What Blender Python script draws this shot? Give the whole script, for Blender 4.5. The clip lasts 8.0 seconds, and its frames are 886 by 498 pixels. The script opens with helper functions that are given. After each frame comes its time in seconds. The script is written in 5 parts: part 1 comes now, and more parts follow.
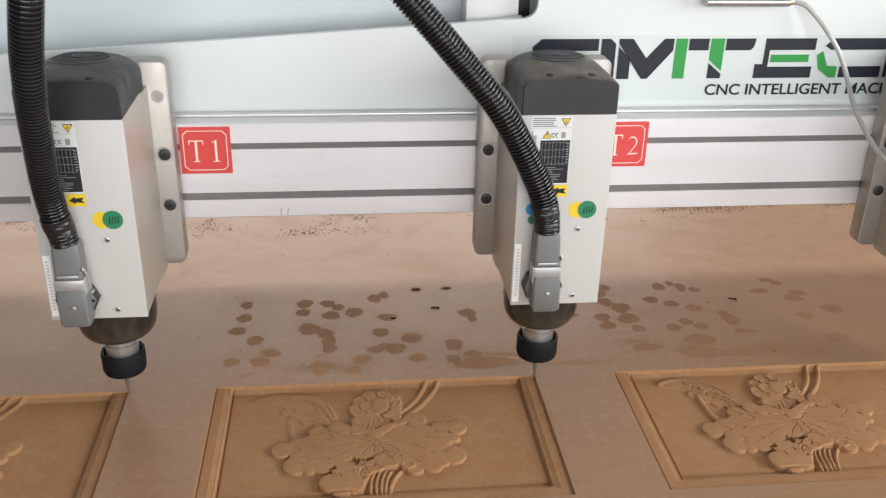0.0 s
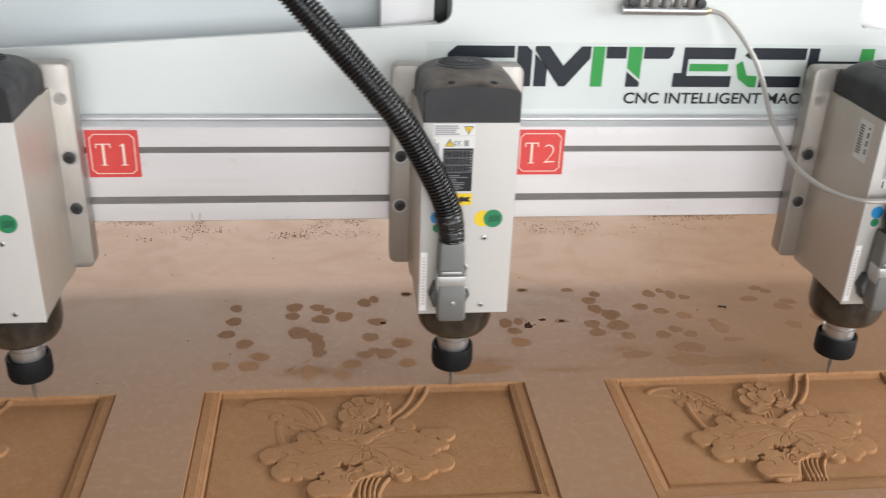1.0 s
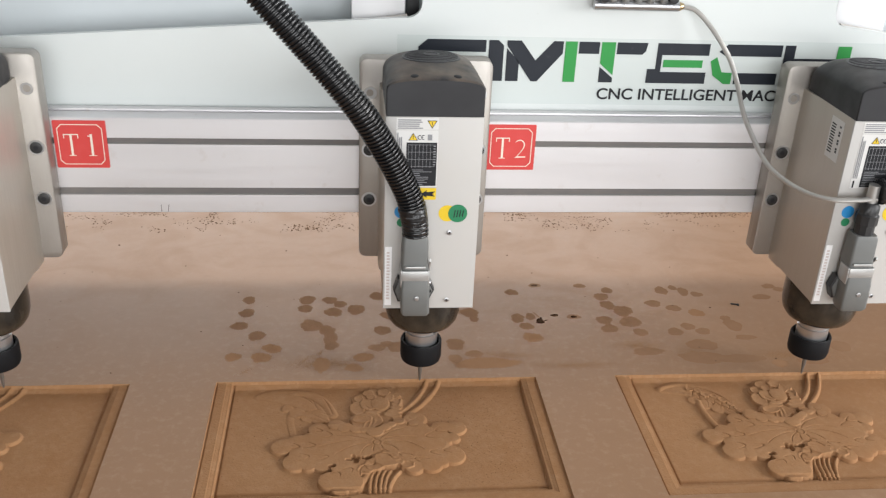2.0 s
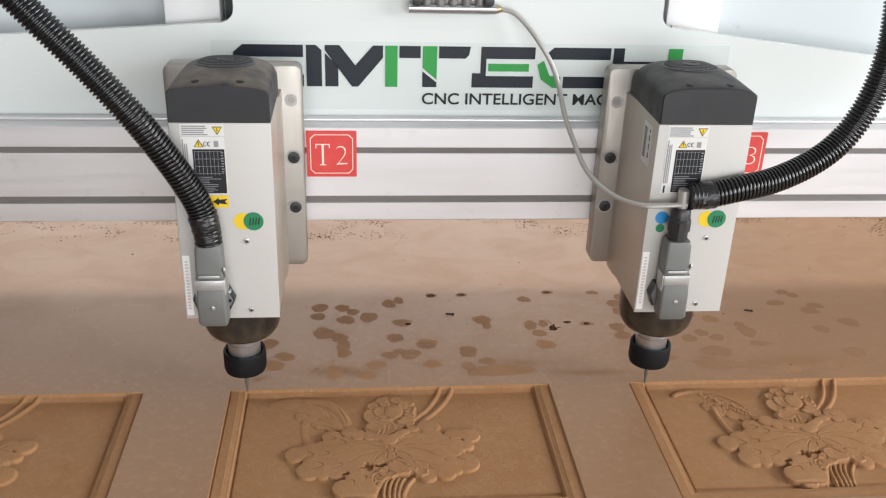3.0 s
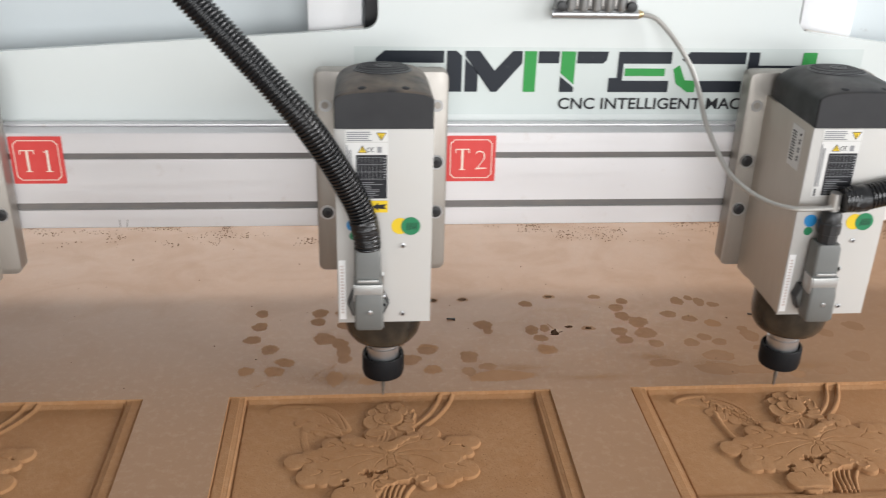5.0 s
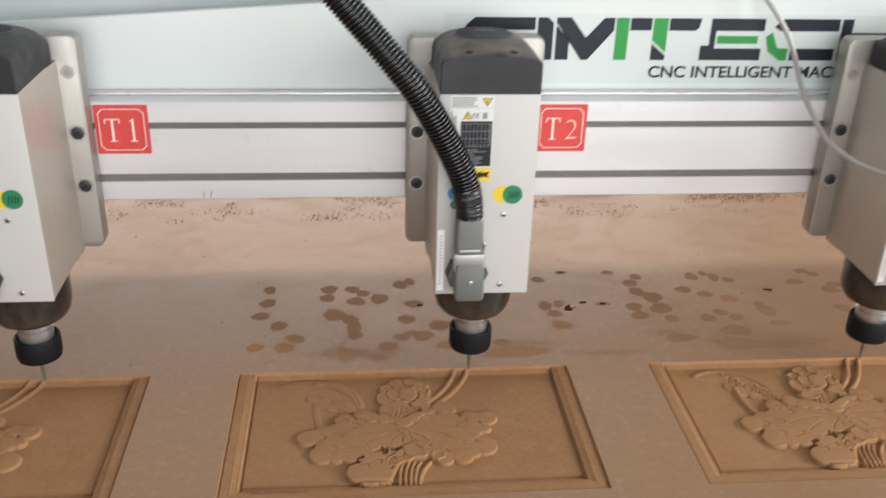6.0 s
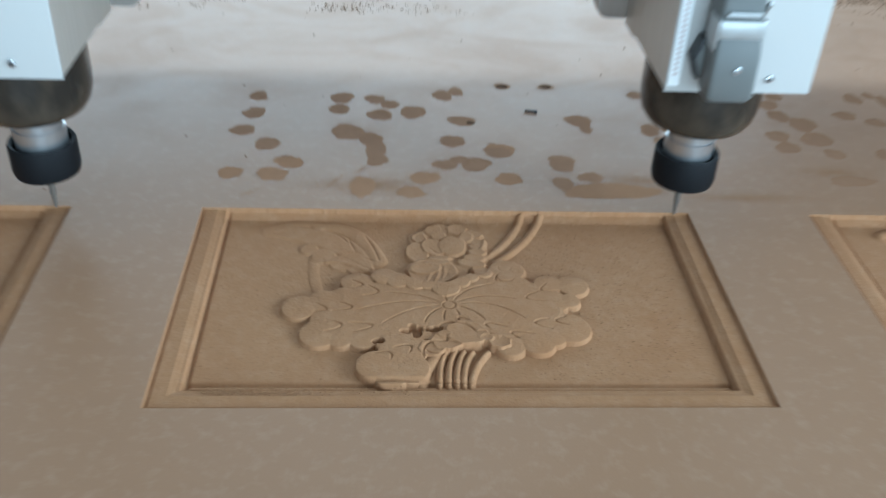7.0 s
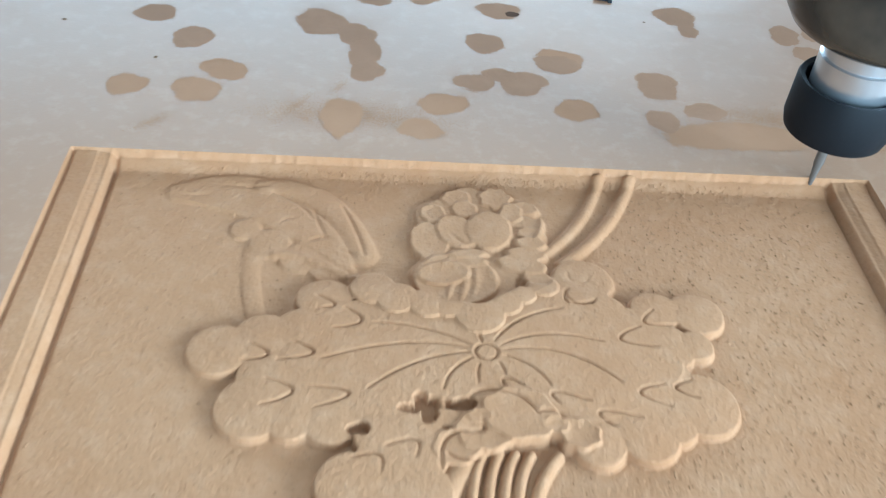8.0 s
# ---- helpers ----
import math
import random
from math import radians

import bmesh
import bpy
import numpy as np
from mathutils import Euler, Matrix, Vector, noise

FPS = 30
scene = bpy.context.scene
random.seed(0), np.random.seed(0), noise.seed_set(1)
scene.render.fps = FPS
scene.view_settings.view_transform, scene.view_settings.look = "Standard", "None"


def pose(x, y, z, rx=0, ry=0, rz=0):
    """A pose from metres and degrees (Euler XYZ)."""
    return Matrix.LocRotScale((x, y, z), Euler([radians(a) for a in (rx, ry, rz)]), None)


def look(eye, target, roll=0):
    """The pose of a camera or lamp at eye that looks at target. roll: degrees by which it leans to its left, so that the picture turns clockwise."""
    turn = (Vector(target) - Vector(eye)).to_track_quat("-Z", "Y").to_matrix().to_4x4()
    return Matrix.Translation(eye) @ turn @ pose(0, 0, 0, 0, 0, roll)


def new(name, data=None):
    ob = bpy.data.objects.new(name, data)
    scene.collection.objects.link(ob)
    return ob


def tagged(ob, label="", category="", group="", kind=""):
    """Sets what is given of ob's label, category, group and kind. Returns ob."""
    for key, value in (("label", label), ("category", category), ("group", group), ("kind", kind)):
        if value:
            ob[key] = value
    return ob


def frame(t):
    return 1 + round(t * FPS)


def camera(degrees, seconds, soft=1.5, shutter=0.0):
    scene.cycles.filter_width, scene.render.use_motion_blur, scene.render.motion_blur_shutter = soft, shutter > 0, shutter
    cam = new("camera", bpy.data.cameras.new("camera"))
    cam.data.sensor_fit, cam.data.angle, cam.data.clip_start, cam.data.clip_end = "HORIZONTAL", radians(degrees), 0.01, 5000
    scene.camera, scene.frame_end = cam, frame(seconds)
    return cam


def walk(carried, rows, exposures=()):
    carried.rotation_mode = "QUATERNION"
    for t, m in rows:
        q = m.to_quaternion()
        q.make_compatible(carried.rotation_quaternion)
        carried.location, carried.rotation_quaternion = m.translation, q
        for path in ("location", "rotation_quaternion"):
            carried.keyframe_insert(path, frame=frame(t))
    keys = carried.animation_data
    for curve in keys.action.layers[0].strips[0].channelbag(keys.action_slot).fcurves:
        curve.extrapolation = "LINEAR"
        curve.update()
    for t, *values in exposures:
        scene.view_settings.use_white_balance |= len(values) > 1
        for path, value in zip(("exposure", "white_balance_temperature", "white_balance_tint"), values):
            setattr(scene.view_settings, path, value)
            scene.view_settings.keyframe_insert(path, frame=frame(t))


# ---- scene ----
PATH = [  # seconds, place, turn
    (0, 0.1959, -1.1894, 0.7930, 64.30, -1.23, -5.94),
    (0.3, 0.1986, -1.1928, 0.7776, 64.89, -1.26, -6.27),
    (0.5, 0.1954, -1.1889, 0.7798, 64.84, -1.39, -6.49),
    (0.7, 0.1958, -1.1887, 0.7948, 64.50, -1.66, -6.45),
    (1, 0.1967, -1.1844, 0.7991, 64.34, -2.01, -6.17),
    (1.2, 0.1960, -1.1855, 0.7949, 64.47, -2.12, -5.97),
    (2.3, 0.1910, -1.1844, 0.8008, 63.82, -2.34, -5.16),
    (2.5, 0.1907, -1.1846, 0.7987, 64.00, -2.27, -5.10),
    (2.7, 0.1898, -1.1814, 0.8042, 63.88, -2.16, -5.09),
    (3, 0.1888, -1.1852, 0.7973, 64.46, -1.83, -4.88),
    (3.2, 0.1825, -1.1819, 0.7846, 64.95, -1.72, -5.00),
    (3.5, 0.1844, -1.1822, 0.7935, 64.87, -1.65, -4.66),
    (4, 0.1830, -1.1852, 0.7789, 65.43, -1.67, -4.56),
    (4.5, 0.1908, -1.1815, 0.7958, 64.79, -1.75, -4.30),
    (4.7, 0.1989, -1.1794, 0.8002, 64.56, -1.53, -4.33),
    (5.8, 0.1907, -1.1735, 0.7763, 64.69, -1.66, -5.22),
    (6, 0.1713, -1.1555, 0.7648, 63.82, -1.52, -5.06),
    (6.3, 0.1614, -1.1081, 0.7238, 62.08, -1.33, -4.39),
    (6.5, 0.1515, -1.0499, 0.6688, 60.45, -1.37, -4.29),
    (6.6, 0.1514, -1.0140, 0.6398, 59.54, -1.46, -3.95),
    (6.8, 0.1630, -0.9156, 0.5744, 57.70, -1.88, -3.41),
    (7, 0.1764, -0.7799, 0.4956, 55.25, -2.43, -2.58),
    (7.2, 0.1880, -0.6665, 0.4288, 53.11, -2.87, -1.77),
    (7.5, 0.1834, -0.5714, 0.3857, 50.25, -3.45, -1.56),
    (7.7, 0.1717, -0.5207, 0.3622, 49.27, -3.90, -1.64),
    (8, 0.1742, -0.4496, 0.3348, 48.05, -4.44, -1.88),
]

cam = camera(50.25, 8.0, soft=1.25, shutter=0.4)
EXPOSURES = [(0.0, 0.0, 6500, 11), (6.1, 0.0, 6500, 10), (6.5, -0.02, 6000, 2), (6.8, 0.08, 5000, -6), (7.2, 0.45, 4710, -8), (7.6, 0.9, 4600, -8), (8.0, 1.21, 4490, -9)]
walk(cam, [(t, pose(x, y, z, rx, ry, rz)) for t, x, y, z, rx, ry, rz in PATH], EXPOSURES)

# sideways slide and plunge of the whole head beam: seconds, x, z
HEAD_SLIDE = [(0, 0.0000, 0), (0.3, -0.0159, 0), (0.5, -0.0228, 0), (0.7, -0.0283, 0), (1, -0.1123, 0), (1.2, -0.1438, 0), (2.3, -0.2156, 0), (2.5, -0.3025, 0), (2.7, -0.3975, 0),
              (3, -0.4507, 0), (3.2, -0.4553, 0), (3.5, -0.4694, 0), (4, -0.4565, 0), (4.5, -0.4254, 0), (4.7, -0.3528, 0), (5.8, -0.1531, 0), (6, -0.1449, 0), (6.3, -0.0915, 0), (6.5, -0.0368, 0),
              (6.6, -0.0289, 0), (6.8, -0.0229, 0), (7, -0.0141, 0), (7.2, 0.0010, -0.0005), (7.5, -0.0130, -0.0010), (7.7, -0.0180, -0.0010), (8, -0.0355, -0.0035)]


# ---- light: a grey day through the workshop's openings ----
world = bpy.data.worlds.new("sky")
scene.world = world
world.use_nodes = True
wn = world.node_tree
sky = wn.nodes.new("ShaderNodeTexSky")
sky.sky_type = "NISHITA"
sky.sun_disc = False
sky.sun_elevation, sky.sun_rotation = radians(42), radians(200)
wn.links.new(sky.outputs[0], wn.nodes["Background"].inputs[0])
wn.nodes["Background"].inputs[1].default_value = 0.06


def window_light(name, eye, target, w, h, watts, colour):
    d = bpy.data.lights.new(name, "AREA")
    d.shape, d.size, d.size_y, d.energy, d.color = "RECTANGLE", w, h, watts, colour
    ob = new(name, d)
    ob.matrix_world = look(eye, target)
    return ob


window_light("daylight_gate", (1.4, -5.15, 1.0), (1.2, 0, 0.9), 5.4, 2.6, 232, (0.965, 0.985, 1.0))
window_light("daylight_side", (4.9, -1.5, 1.5), (0.6, -0.1, 0.1), 3.6, 1.8, 265, (0.98, 0.99, 0.99))
window_light("daylight_roof", (0.4, 2.3, 4.55), (0.4, 2.2, 0), 6.0, 0.6, 128, (0.985, 0.99, 0.985))
window_light("daylight_roof_strip", (0.6, -1.3, 4.55), (0.6, -1.2, 0), 6.0, 1.2, 18, (0.985, 0.99, 0.985))
window_light("daylight_back", (-0.3, 5.15, 1.65), (0.0, 0, 1.4), 6.0, 1.5, 120, (1.0, 0.965, 0.915))

# ---- materials ----


class Mat:
    def __init__(self, name, colour, rough=0.5, metal=0.0, spec=0.5):
        self.m = bpy.data.materials.new(name)
        self.m.use_nodes = True
        self.t = self.m.node_tree
        self.b = self.t.nodes["Principled BSDF"]
        self.colour = colour
        self.b.inputs["Base Color"].default_value = (*colour, 1)
        self.b.inputs["Roughness"].default_value = rough
        self.b.inputs["Metallic"].default_value = metal
        self.b.inputs["Specular IOR Level"].default_value = spec
        self.rough = rough
        self.bump = None
        self.in_place = False

    def node(self, kind):
        return self.t.nodes.new("ShaderNode" + kind)

    def link(self, a, b):
        self.t.links.new(a, b)

    def place(self, stretch=(1, 1, 1)):
        c = self.node("NewGeometry" if self.in_place else "TexCoord")
        m = self.node("Mapping")
        m.inputs["Scale"].default_value = stretch
        self.link(c.outputs["Position" if self.in_place else "Object"], m.inputs["Vector"])
        return m.outputs[0]

    def noise(self, scale, detail=4, stretch=(1, 1, 1), rough=0.55):
        n = self.node("TexNoise")
        n.inputs["Scale"].default_value, n.inputs["Detail"].default_value = scale, detail
        n.inputs["Roughness"].default_value = rough
        self.link(self.place(stretch), n.inputs["Vector"])
        return n.outputs["Fac"]

    def ramp(self, fac, lo, hi, a=0.0, b=1.0):
        r = self.node("MapRange")
        for k, v in zip(("From Min", "From Max", "To Min", "To Max"), (lo, hi, a, b)):
            r.inputs[k].default_value = v
        self.link(fac, r.inputs["Value"])
        return r.outputs[0]

    def tint(self, fac, colour):
        """Lay another colour over by a factor."""
        mix = self.node("Mix")
        mix.data_type = "RGBA"
        src = self.b.inputs["Base Color"]
        if src.is_linked:
            self.link(src.links[0].from_socket, mix.inputs[6])
        else:
            mix.inputs[6].default_value = src.default_value
        mix.inputs[7].default_value = (*colour, 1)
        self.link(fac, mix.inputs[0])
        self.link(mix.outputs[2], src)
        return self

    def gloss(self, fac, lo, hi):
        self.link(self.ramp(fac, 0.3, 0.7, lo, hi), self.b.inputs["Roughness"])
        return self

    def relief(self, fac, depth, strength=1.0):
        bp = self.node("Bump")
        bp.inputs["Distance"].default_value = depth
        bp.inputs["Strength"].default_value = strength
        self.link(fac, bp.inputs["Height"])
        if self.bump:
            self.link(self.bump, bp.inputs["Normal"])
        self.bump = bp.outputs[0]
        self.link(self.bump, self.b.inputs["Normal"])
        return self


def dusty(m, scale=9, amount=0.5, colour=(0.42, 0.32, 0.22)):
    m.tint(m.ramp(m.noise(scale, 6), 0.45, 0.8, 0, amount), colour)
    return m


# board: sealed fibreboard face with a film of fine dust
BOARD = Mat("sealed_board", (0.430, 0.262, 0.163), 0.5, spec=0.42)
BOARD.tint(BOARD.ramp(BOARD.noise(2.2, 6), 0.35, 0.7, 0, 0.5), (0.40, 0.228, 0.125))
BOARD.tint(BOARD.ramp(BOARD.noise(14, 8, (1, 1.3, 1)), 0.5, 0.8, 0, 0.3), (0.47, 0.30, 0.195))
BOARD.tint(BOARD.ramp(BOARD.noise(30, 7, rough=0.65), 0.5, 0.75, 0, 0.22), (0.33, 0.187, 0.10))
BOARD.tint(BOARD.ramp(BOARD.noise(220, 3), 0.62, 0.8, 0, 0.4), (0.26, 0.18, 0.13))
warp = BOARD.node("TexNoise")
warp.inputs["Scale"].default_value, warp.inputs["Distortion"].default_value, warp.inputs["Detail"].default_value = 5.5, 2.2, 6
BOARD.link(BOARD.place((1, 1.4, 1)), warp.inputs["Vector"])
BOARD.tint(BOARD.ramp(warp.outputs["Fac"], 0.46, 0.64, 0, 0.32), (0.345, 0.192, 0.102))
BOARD.tint(BOARD.ramp(BOARD.noise(7, 8, rough=0.7), 0.52, 0.68, 0, 0.22), (0.34, 0.192, 0.105))
# pale dust thins towards the front; weaker light there is put into the brown
overlay = BOARD.node("SeparateXYZ")
BOARD.link(BOARD.place(), overlay.inputs[0])
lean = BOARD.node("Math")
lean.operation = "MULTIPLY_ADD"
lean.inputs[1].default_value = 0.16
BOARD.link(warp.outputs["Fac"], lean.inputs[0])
BOARD.link(overlay.outputs[1], lean.inputs[2])
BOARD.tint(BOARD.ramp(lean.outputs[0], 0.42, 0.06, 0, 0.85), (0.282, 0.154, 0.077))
BOARD.tint(BOARD.ramp(BOARD.noise(75, 6, rough=0.65), 0.50, 0.72, 0, 0.35), (0.44, 0.29, 0.185))
BOARD.gloss(warp.outputs["Fac"], 0.34, 0.48)
BOARD.relief(BOARD.noise(500, 2), 0.0002, 0.3)
# carved fibreboard, raw and matt
CARVED = Mat("carved_fibreboard", (0.350, 0.183, 0.084), 0.85, spec=0.25)
CARVED.tint(CARVED.ramp(CARVED.noise(24, 6), 0.4, 0.75, 0, 0.5), (0.30, 0.145, 0.058))
CARVED.tint(CARVED.ramp(CARVED.noise(300, 4), 0.6, 0.8, 0, 0.35), (0.22, 0.14, 0.08))
CARVED.tint(CARVED.ramp(CARVED.noise(95, 5), 0.46, 0.75, 0, 0.4), (0.44, 0.26, 0.14))
CARVED.tint(CARVED.ramp(CARVED.noise(620, 3), 0.60, 0.72, 0, 0.5), (0.20, 0.12, 0.065))
CARVED.tint(CARVED.ramp(CARVED.noise(9, 6, rough=0.6), 0.46, 0.72, 0, 0.4), (0.30, 0.135, 0.052))
CARVED.relief(CARVED.noise(420, 4), 0.0008, 0.6)
CARVED.relief(CARVED.noise(60, 4), 0.0010, 0.25)
EDGE = Mat("board_edge", (0.38, 0.27, 0.17), 0.9)
# stains
def soaked(name, colour, blotch, ring, cover, soft=0.84, thin=0.0):
    """Wetted dust: matt and blotchy, breaking up into grains towards the rim."""
    m = Mat(name, colour, 0.8, spec=0.15)
    m.in_place = True
    m.tint(m.ramp(m.noise(45, 5), 0.40, 0.72, 0, 0.6), blotch)
    m.tint(m.ramp(m.noise(420, 3), 0.58, 0.75, 0, 0.4), ring)
    m.tint(m.ramp(m.noise(26, 5, rough=0.6), 0.52, 0.74, 0, 0.55), (0.385, 0.225, 0.130))
    at = m.node("Attribute")
    at.attribute_name = "tide"
    m.tint(m.ramp(at.outputs["Fac"], 0.66, 1.0, 0, thin), (0.37, 0.21, 0.112))
    edge, grain = m.node("Math"), m.node("Math")
    edge.operation = grain.operation = "MULTIPLY_ADD"
    edge.inputs[1].default_value = 0.42
    m.link(m.noise(120, 5, rough=0.6), edge.inputs[0])
    m.link(at.outputs["Fac"], edge.inputs[2])
    grain.inputs[1].default_value = 1.5
    m.link(m.noise(1100, 2), grain.inputs[0])
    m.link(m.ramp(edge.outputs[0], soft + 0.17, 1.20, cover, 0.0), grain.inputs[2])
    m.link(m.ramp(grain.outputs[0], 1.24, 1.26), m.b.inputs["Alpha"])
    return m


STAIN = soaked("damp_stain", (0.330, 0.190, 0.108), (0.290, 0.164, 0.090), (0.28, 0.158, 0.088), 1.0, 0.84, 0.2)
PALE_STAIN = soaked("dry_stain", (0.375, 0.210, 0.112), (0.34, 0.188, 0.098), (0.31, 0.17, 0.088), 0.90, 0.72, 0.2)
DARK_SPOT = soaked("burn_mark", (0.075, 0.042, 0.026), (0.13, 0.08, 0.045), (0.12, 0.07, 0.04), 1.3, 0.9)
DARK_SPOT.b.inputs["Specular IOR Level"].default_value = 0.05
CHIP = Mat("dark_chip", (0.17, 0.10, 0.06), 0.9, spec=0.1)
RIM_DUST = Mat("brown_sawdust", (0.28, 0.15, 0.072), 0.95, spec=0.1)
# metals and paints
ALU = Mat("milled_aluminium", (0.71, 0.70, 0.71), 0.42, 0.55)
ALU.tint(ALU.ramp(ALU.noise(5, 5, (1, 1, 3)), 0.4, 0.75, 0, 0.35), (0.66, 0.64, 0.64))
ALU.tint(ALU.ramp(ALU.noise(40, 5), 0.62, 0.8, 0, 0.35), (0.50, 0.43, 0.37))
ALU.gloss(ALU.noise(60, 3, (0.05, 1, 1)), 0.34, 0.5)
# dirt grey that also carries the shade inside the slots
SLOT = Mat("slot_dirt_and_shade", (0.15, 0.142, 0.137), 0.7)
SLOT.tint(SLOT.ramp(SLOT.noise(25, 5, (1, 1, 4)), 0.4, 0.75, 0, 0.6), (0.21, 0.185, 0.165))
PLATE = Mat("machined_plate", (0.36, 0.335, 0.305), 0.42, 0.6)
PLATE.tint(PLATE.ramp(PLATE.noise(12, 6, (3, 3, 0.5)), 0.4, 0.75, 0, 0.4), (0.28, 0.25, 0.22))
PLATE.gloss(PLATE.noise(80, 4, (4, 4, 0.3)), 0.3, 0.5)
BODY = Mat("brushed_housing", (0.53, 0.49, 0.435), 0.4, 0.6)
BODY.tint(BODY.ramp(BODY.noise(9, 5, (2, 2, 0.6)), 0.4, 0.75, 0, 0.35), (0.46, 0.41, 0.35))
BODY.gloss(BODY.noise(90, 3, (3, 3, 0.2)), 0.34, 0.5)
FRONT = Mat("light_grey_cover", (0.50, 0.485, 0.462), 0.42)
dusty(FRONT, 12, 0.22, (0.52, 0.45, 0.38))
FRONT.relief(FRONT.noise(700, 2), 0.0001, 0.2)


def cap_plastic(name, dust):
    m = Mat(name, (0.013, 0.013, 0.0155), 0.46)
    geo, sep, mul = m.node("NewGeometry"), m.node("SeparateXYZ"), m.node("Math")
    m.link(geo.outputs["Normal"], sep.inputs[0])
    mul.operation = "MULTIPLY"
    m.link(m.ramp(sep.outputs[2], 0.3, 0.85), mul.inputs[0])
    m.link(m.ramp(m.noise(26, 6), 0.35, 0.75, 0.0, dust), mul.inputs[1])
    m.tint(mul.outputs[0], (0.30, 0.225, 0.16))
    m.gloss(m.noise(30, 4), 0.42, 0.62)
    return m


CAP = cap_plastic("black_moulded_plastic", 0.08)
CAP_DUSTY = cap_plastic("dusty_black_plastic", 0.5)
# cap plastic made lighter: the slats' sheen is put into its colour
GRILLE = Mat("grey_plastic_sheen", (0.034, 0.034, 0.037), 0.45)
BLACK = Mat("black_plastic", (0.02, 0.02, 0.021), 0.45)
BLACK.gloss(BLACK.noise(40, 3), 0.35, 0.55)
HOSE = Mat("ribbed_black_nylon", (0.011, 0.0113, 0.0125), 0.16)
TAPE = Mat("black_tape", (0.011, 0.011, 0.012), 0.3)
TAPE.relief(TAPE.noise(90, 4, (1, 1, 3)), 0.0012, 0.6)
dusty(HOSE, 18, 0.04, (0.22, 0.17, 0.12))
SKIRT = Mat("smoky_dark_housing", (0.020, 0.018, 0.0155), 0.16)
# brown blotches put reflections on the dark plastic into its colour
SKIRT.tint(SKIRT.ramp(SKIRT.noise(24, 4, (1, 1, 0.7)), 0.42, 0.75, 0, 0.4), (0.15, 0.115, 0.078))
RUBBER = Mat("black_rubber_nut", (0.008, 0.008, 0.009), 0.6, spec=0.16)
RUBBER.relief(RUBBER.noise(300, 2), 0.0003, 0.4)
STEEL = Mat("turned_steel", (0.52, 0.525, 0.535), 0.28, 0.85)
CARBIDE = Mat("carbide_bit", (0.13, 0.105, 0.085), 0.6, 0.0, spec=0.25)
GREY = Mat("grey_cast_connector", (0.135, 0.138, 0.132), 0.48)
GREY.tint(GREY.ramp(GREY.noise(30, 4), 0.45, 0.8, 0, 0.3), (0.20, 0.195, 0.182))
COVER = Mat("pale_green_white_paint", (0.66, 0.695, 0.682), 0.3)
COVER.tint(COVER.ramp(COVER.noise(1.6, 4), 0.35, 0.75, 0, 0.4), (0.61, 0.648, 0.64))
COVER.tint(COVER.ramp(COVER.noise(60, 5), 0.70, 0.82, 0, 0.35), (0.45, 0.42, 0.38))
FILM = Mat("vinyl_film", (0.615, 0.665, 0.648), 0.25)
FILM.tint(FILM.ramp(FILM.noise(2.5, 4), 0.35, 0.75, 0, 0.4), (0.58, 0.625, 0.612))
COVER_EDGE = Mat("dusty_ledge", (0.62, 0.59, 0.55), 0.7)
RECESS = Mat("pale_blue_grey_paint", (0.60, 0.645, 0.66), 0.35)
RECESS.tint(RECESS.ramp(RECESS.noise(3, 5), 0.4, 0.75, 0, 0.3), (0.54, 0.58, 0.60))
RECESS.tint(RECESS.ramp(RECESS.noise(45, 3), 0.75, 0.80, 0, 0.3), (0.30, 0.28, 0.26))
WHITE = Mat("white_paint", (0.82, 0.82, 0.83), 0.35)
dusty(WHITE, 8, 0.12)
NAVY = Mat("navy_vinyl", (0.018, 0.022, 0.030), 0.42, spec=0.25)
NAVY.tint(NAVY.ramp(NAVY.noise(90, 4), 0.66, 0.82, 0, 0.12), (0.15, 0.15, 0.15))
GREEN = Mat("green_vinyl", (0.035, 0.29, 0.065), 0.42, spec=0.25)
INK = Mat("black_ink", (0.018, 0.018, 0.021), 0.55, spec=0.25)
FAINT_INK = Mat("faint_red_ink", (0.66, 0.57, 0.54), 0.5)
GREY_INK = Mat("grey_ink", (0.25, 0.25, 0.26), 0.5)
RED = Mat("red_engraved_sheet", (0.62, 0.055, 0.05), 0.38)
RED.tint(RED.ramp(RED.noise(40, 4), 0.5, 0.8, 0, 0.3), (0.68, 0.12, 0.11))
CREAM = Mat("cream_engraving", (0.80, 0.72, 0.62), 0.6)
PAPER = Mat("white_sticker", (0.66, 0.65, 0.63), 0.35)
STRIP = Mat("bright_white_strip", (0.88, 0.87, 0.86), 0.35)
YELLOW = Mat("yellow_sticker", (0.75, 0.52, 0.02), 0.4)
GREEN_DOT = Mat("green_round_sticker", (0.015, 0.20, 0.085), 0.4)
BLUE_DOT = Mat("blue_round_sticker", (0.02, 0.24, 0.55), 0.4)
BRASS = Mat("brass_fitting", (0.55, 0.42, 0.24), 0.35, 0.9)
ZINC = Mat("cast_zinc", (0.31, 0.31, 0.305), 0.42, 0.7)
LATCH = Mat("plated_steel", (0.46, 0.46, 0.45), 0.4, 0.6)
LATCH.gloss(LATCH.noise(120, 3), 0.32, 0.5)
ZINC.gloss(ZINC.noise(90, 3), 0.28, 0.5)
BRAID = Mat("steel_grey_tube", (0.50, 0.485, 0.46), 0.35, 0.6)
CONCRETE = Mat("workshop_floor", (0.30, 0.29, 0.27), 0.7)
CONCRETE.tint(CONCRETE.ramp(CONCRETE.noise(3, 6), 0.4, 0.7, 0, 0.5), (0.22, 0.21, 0.2))
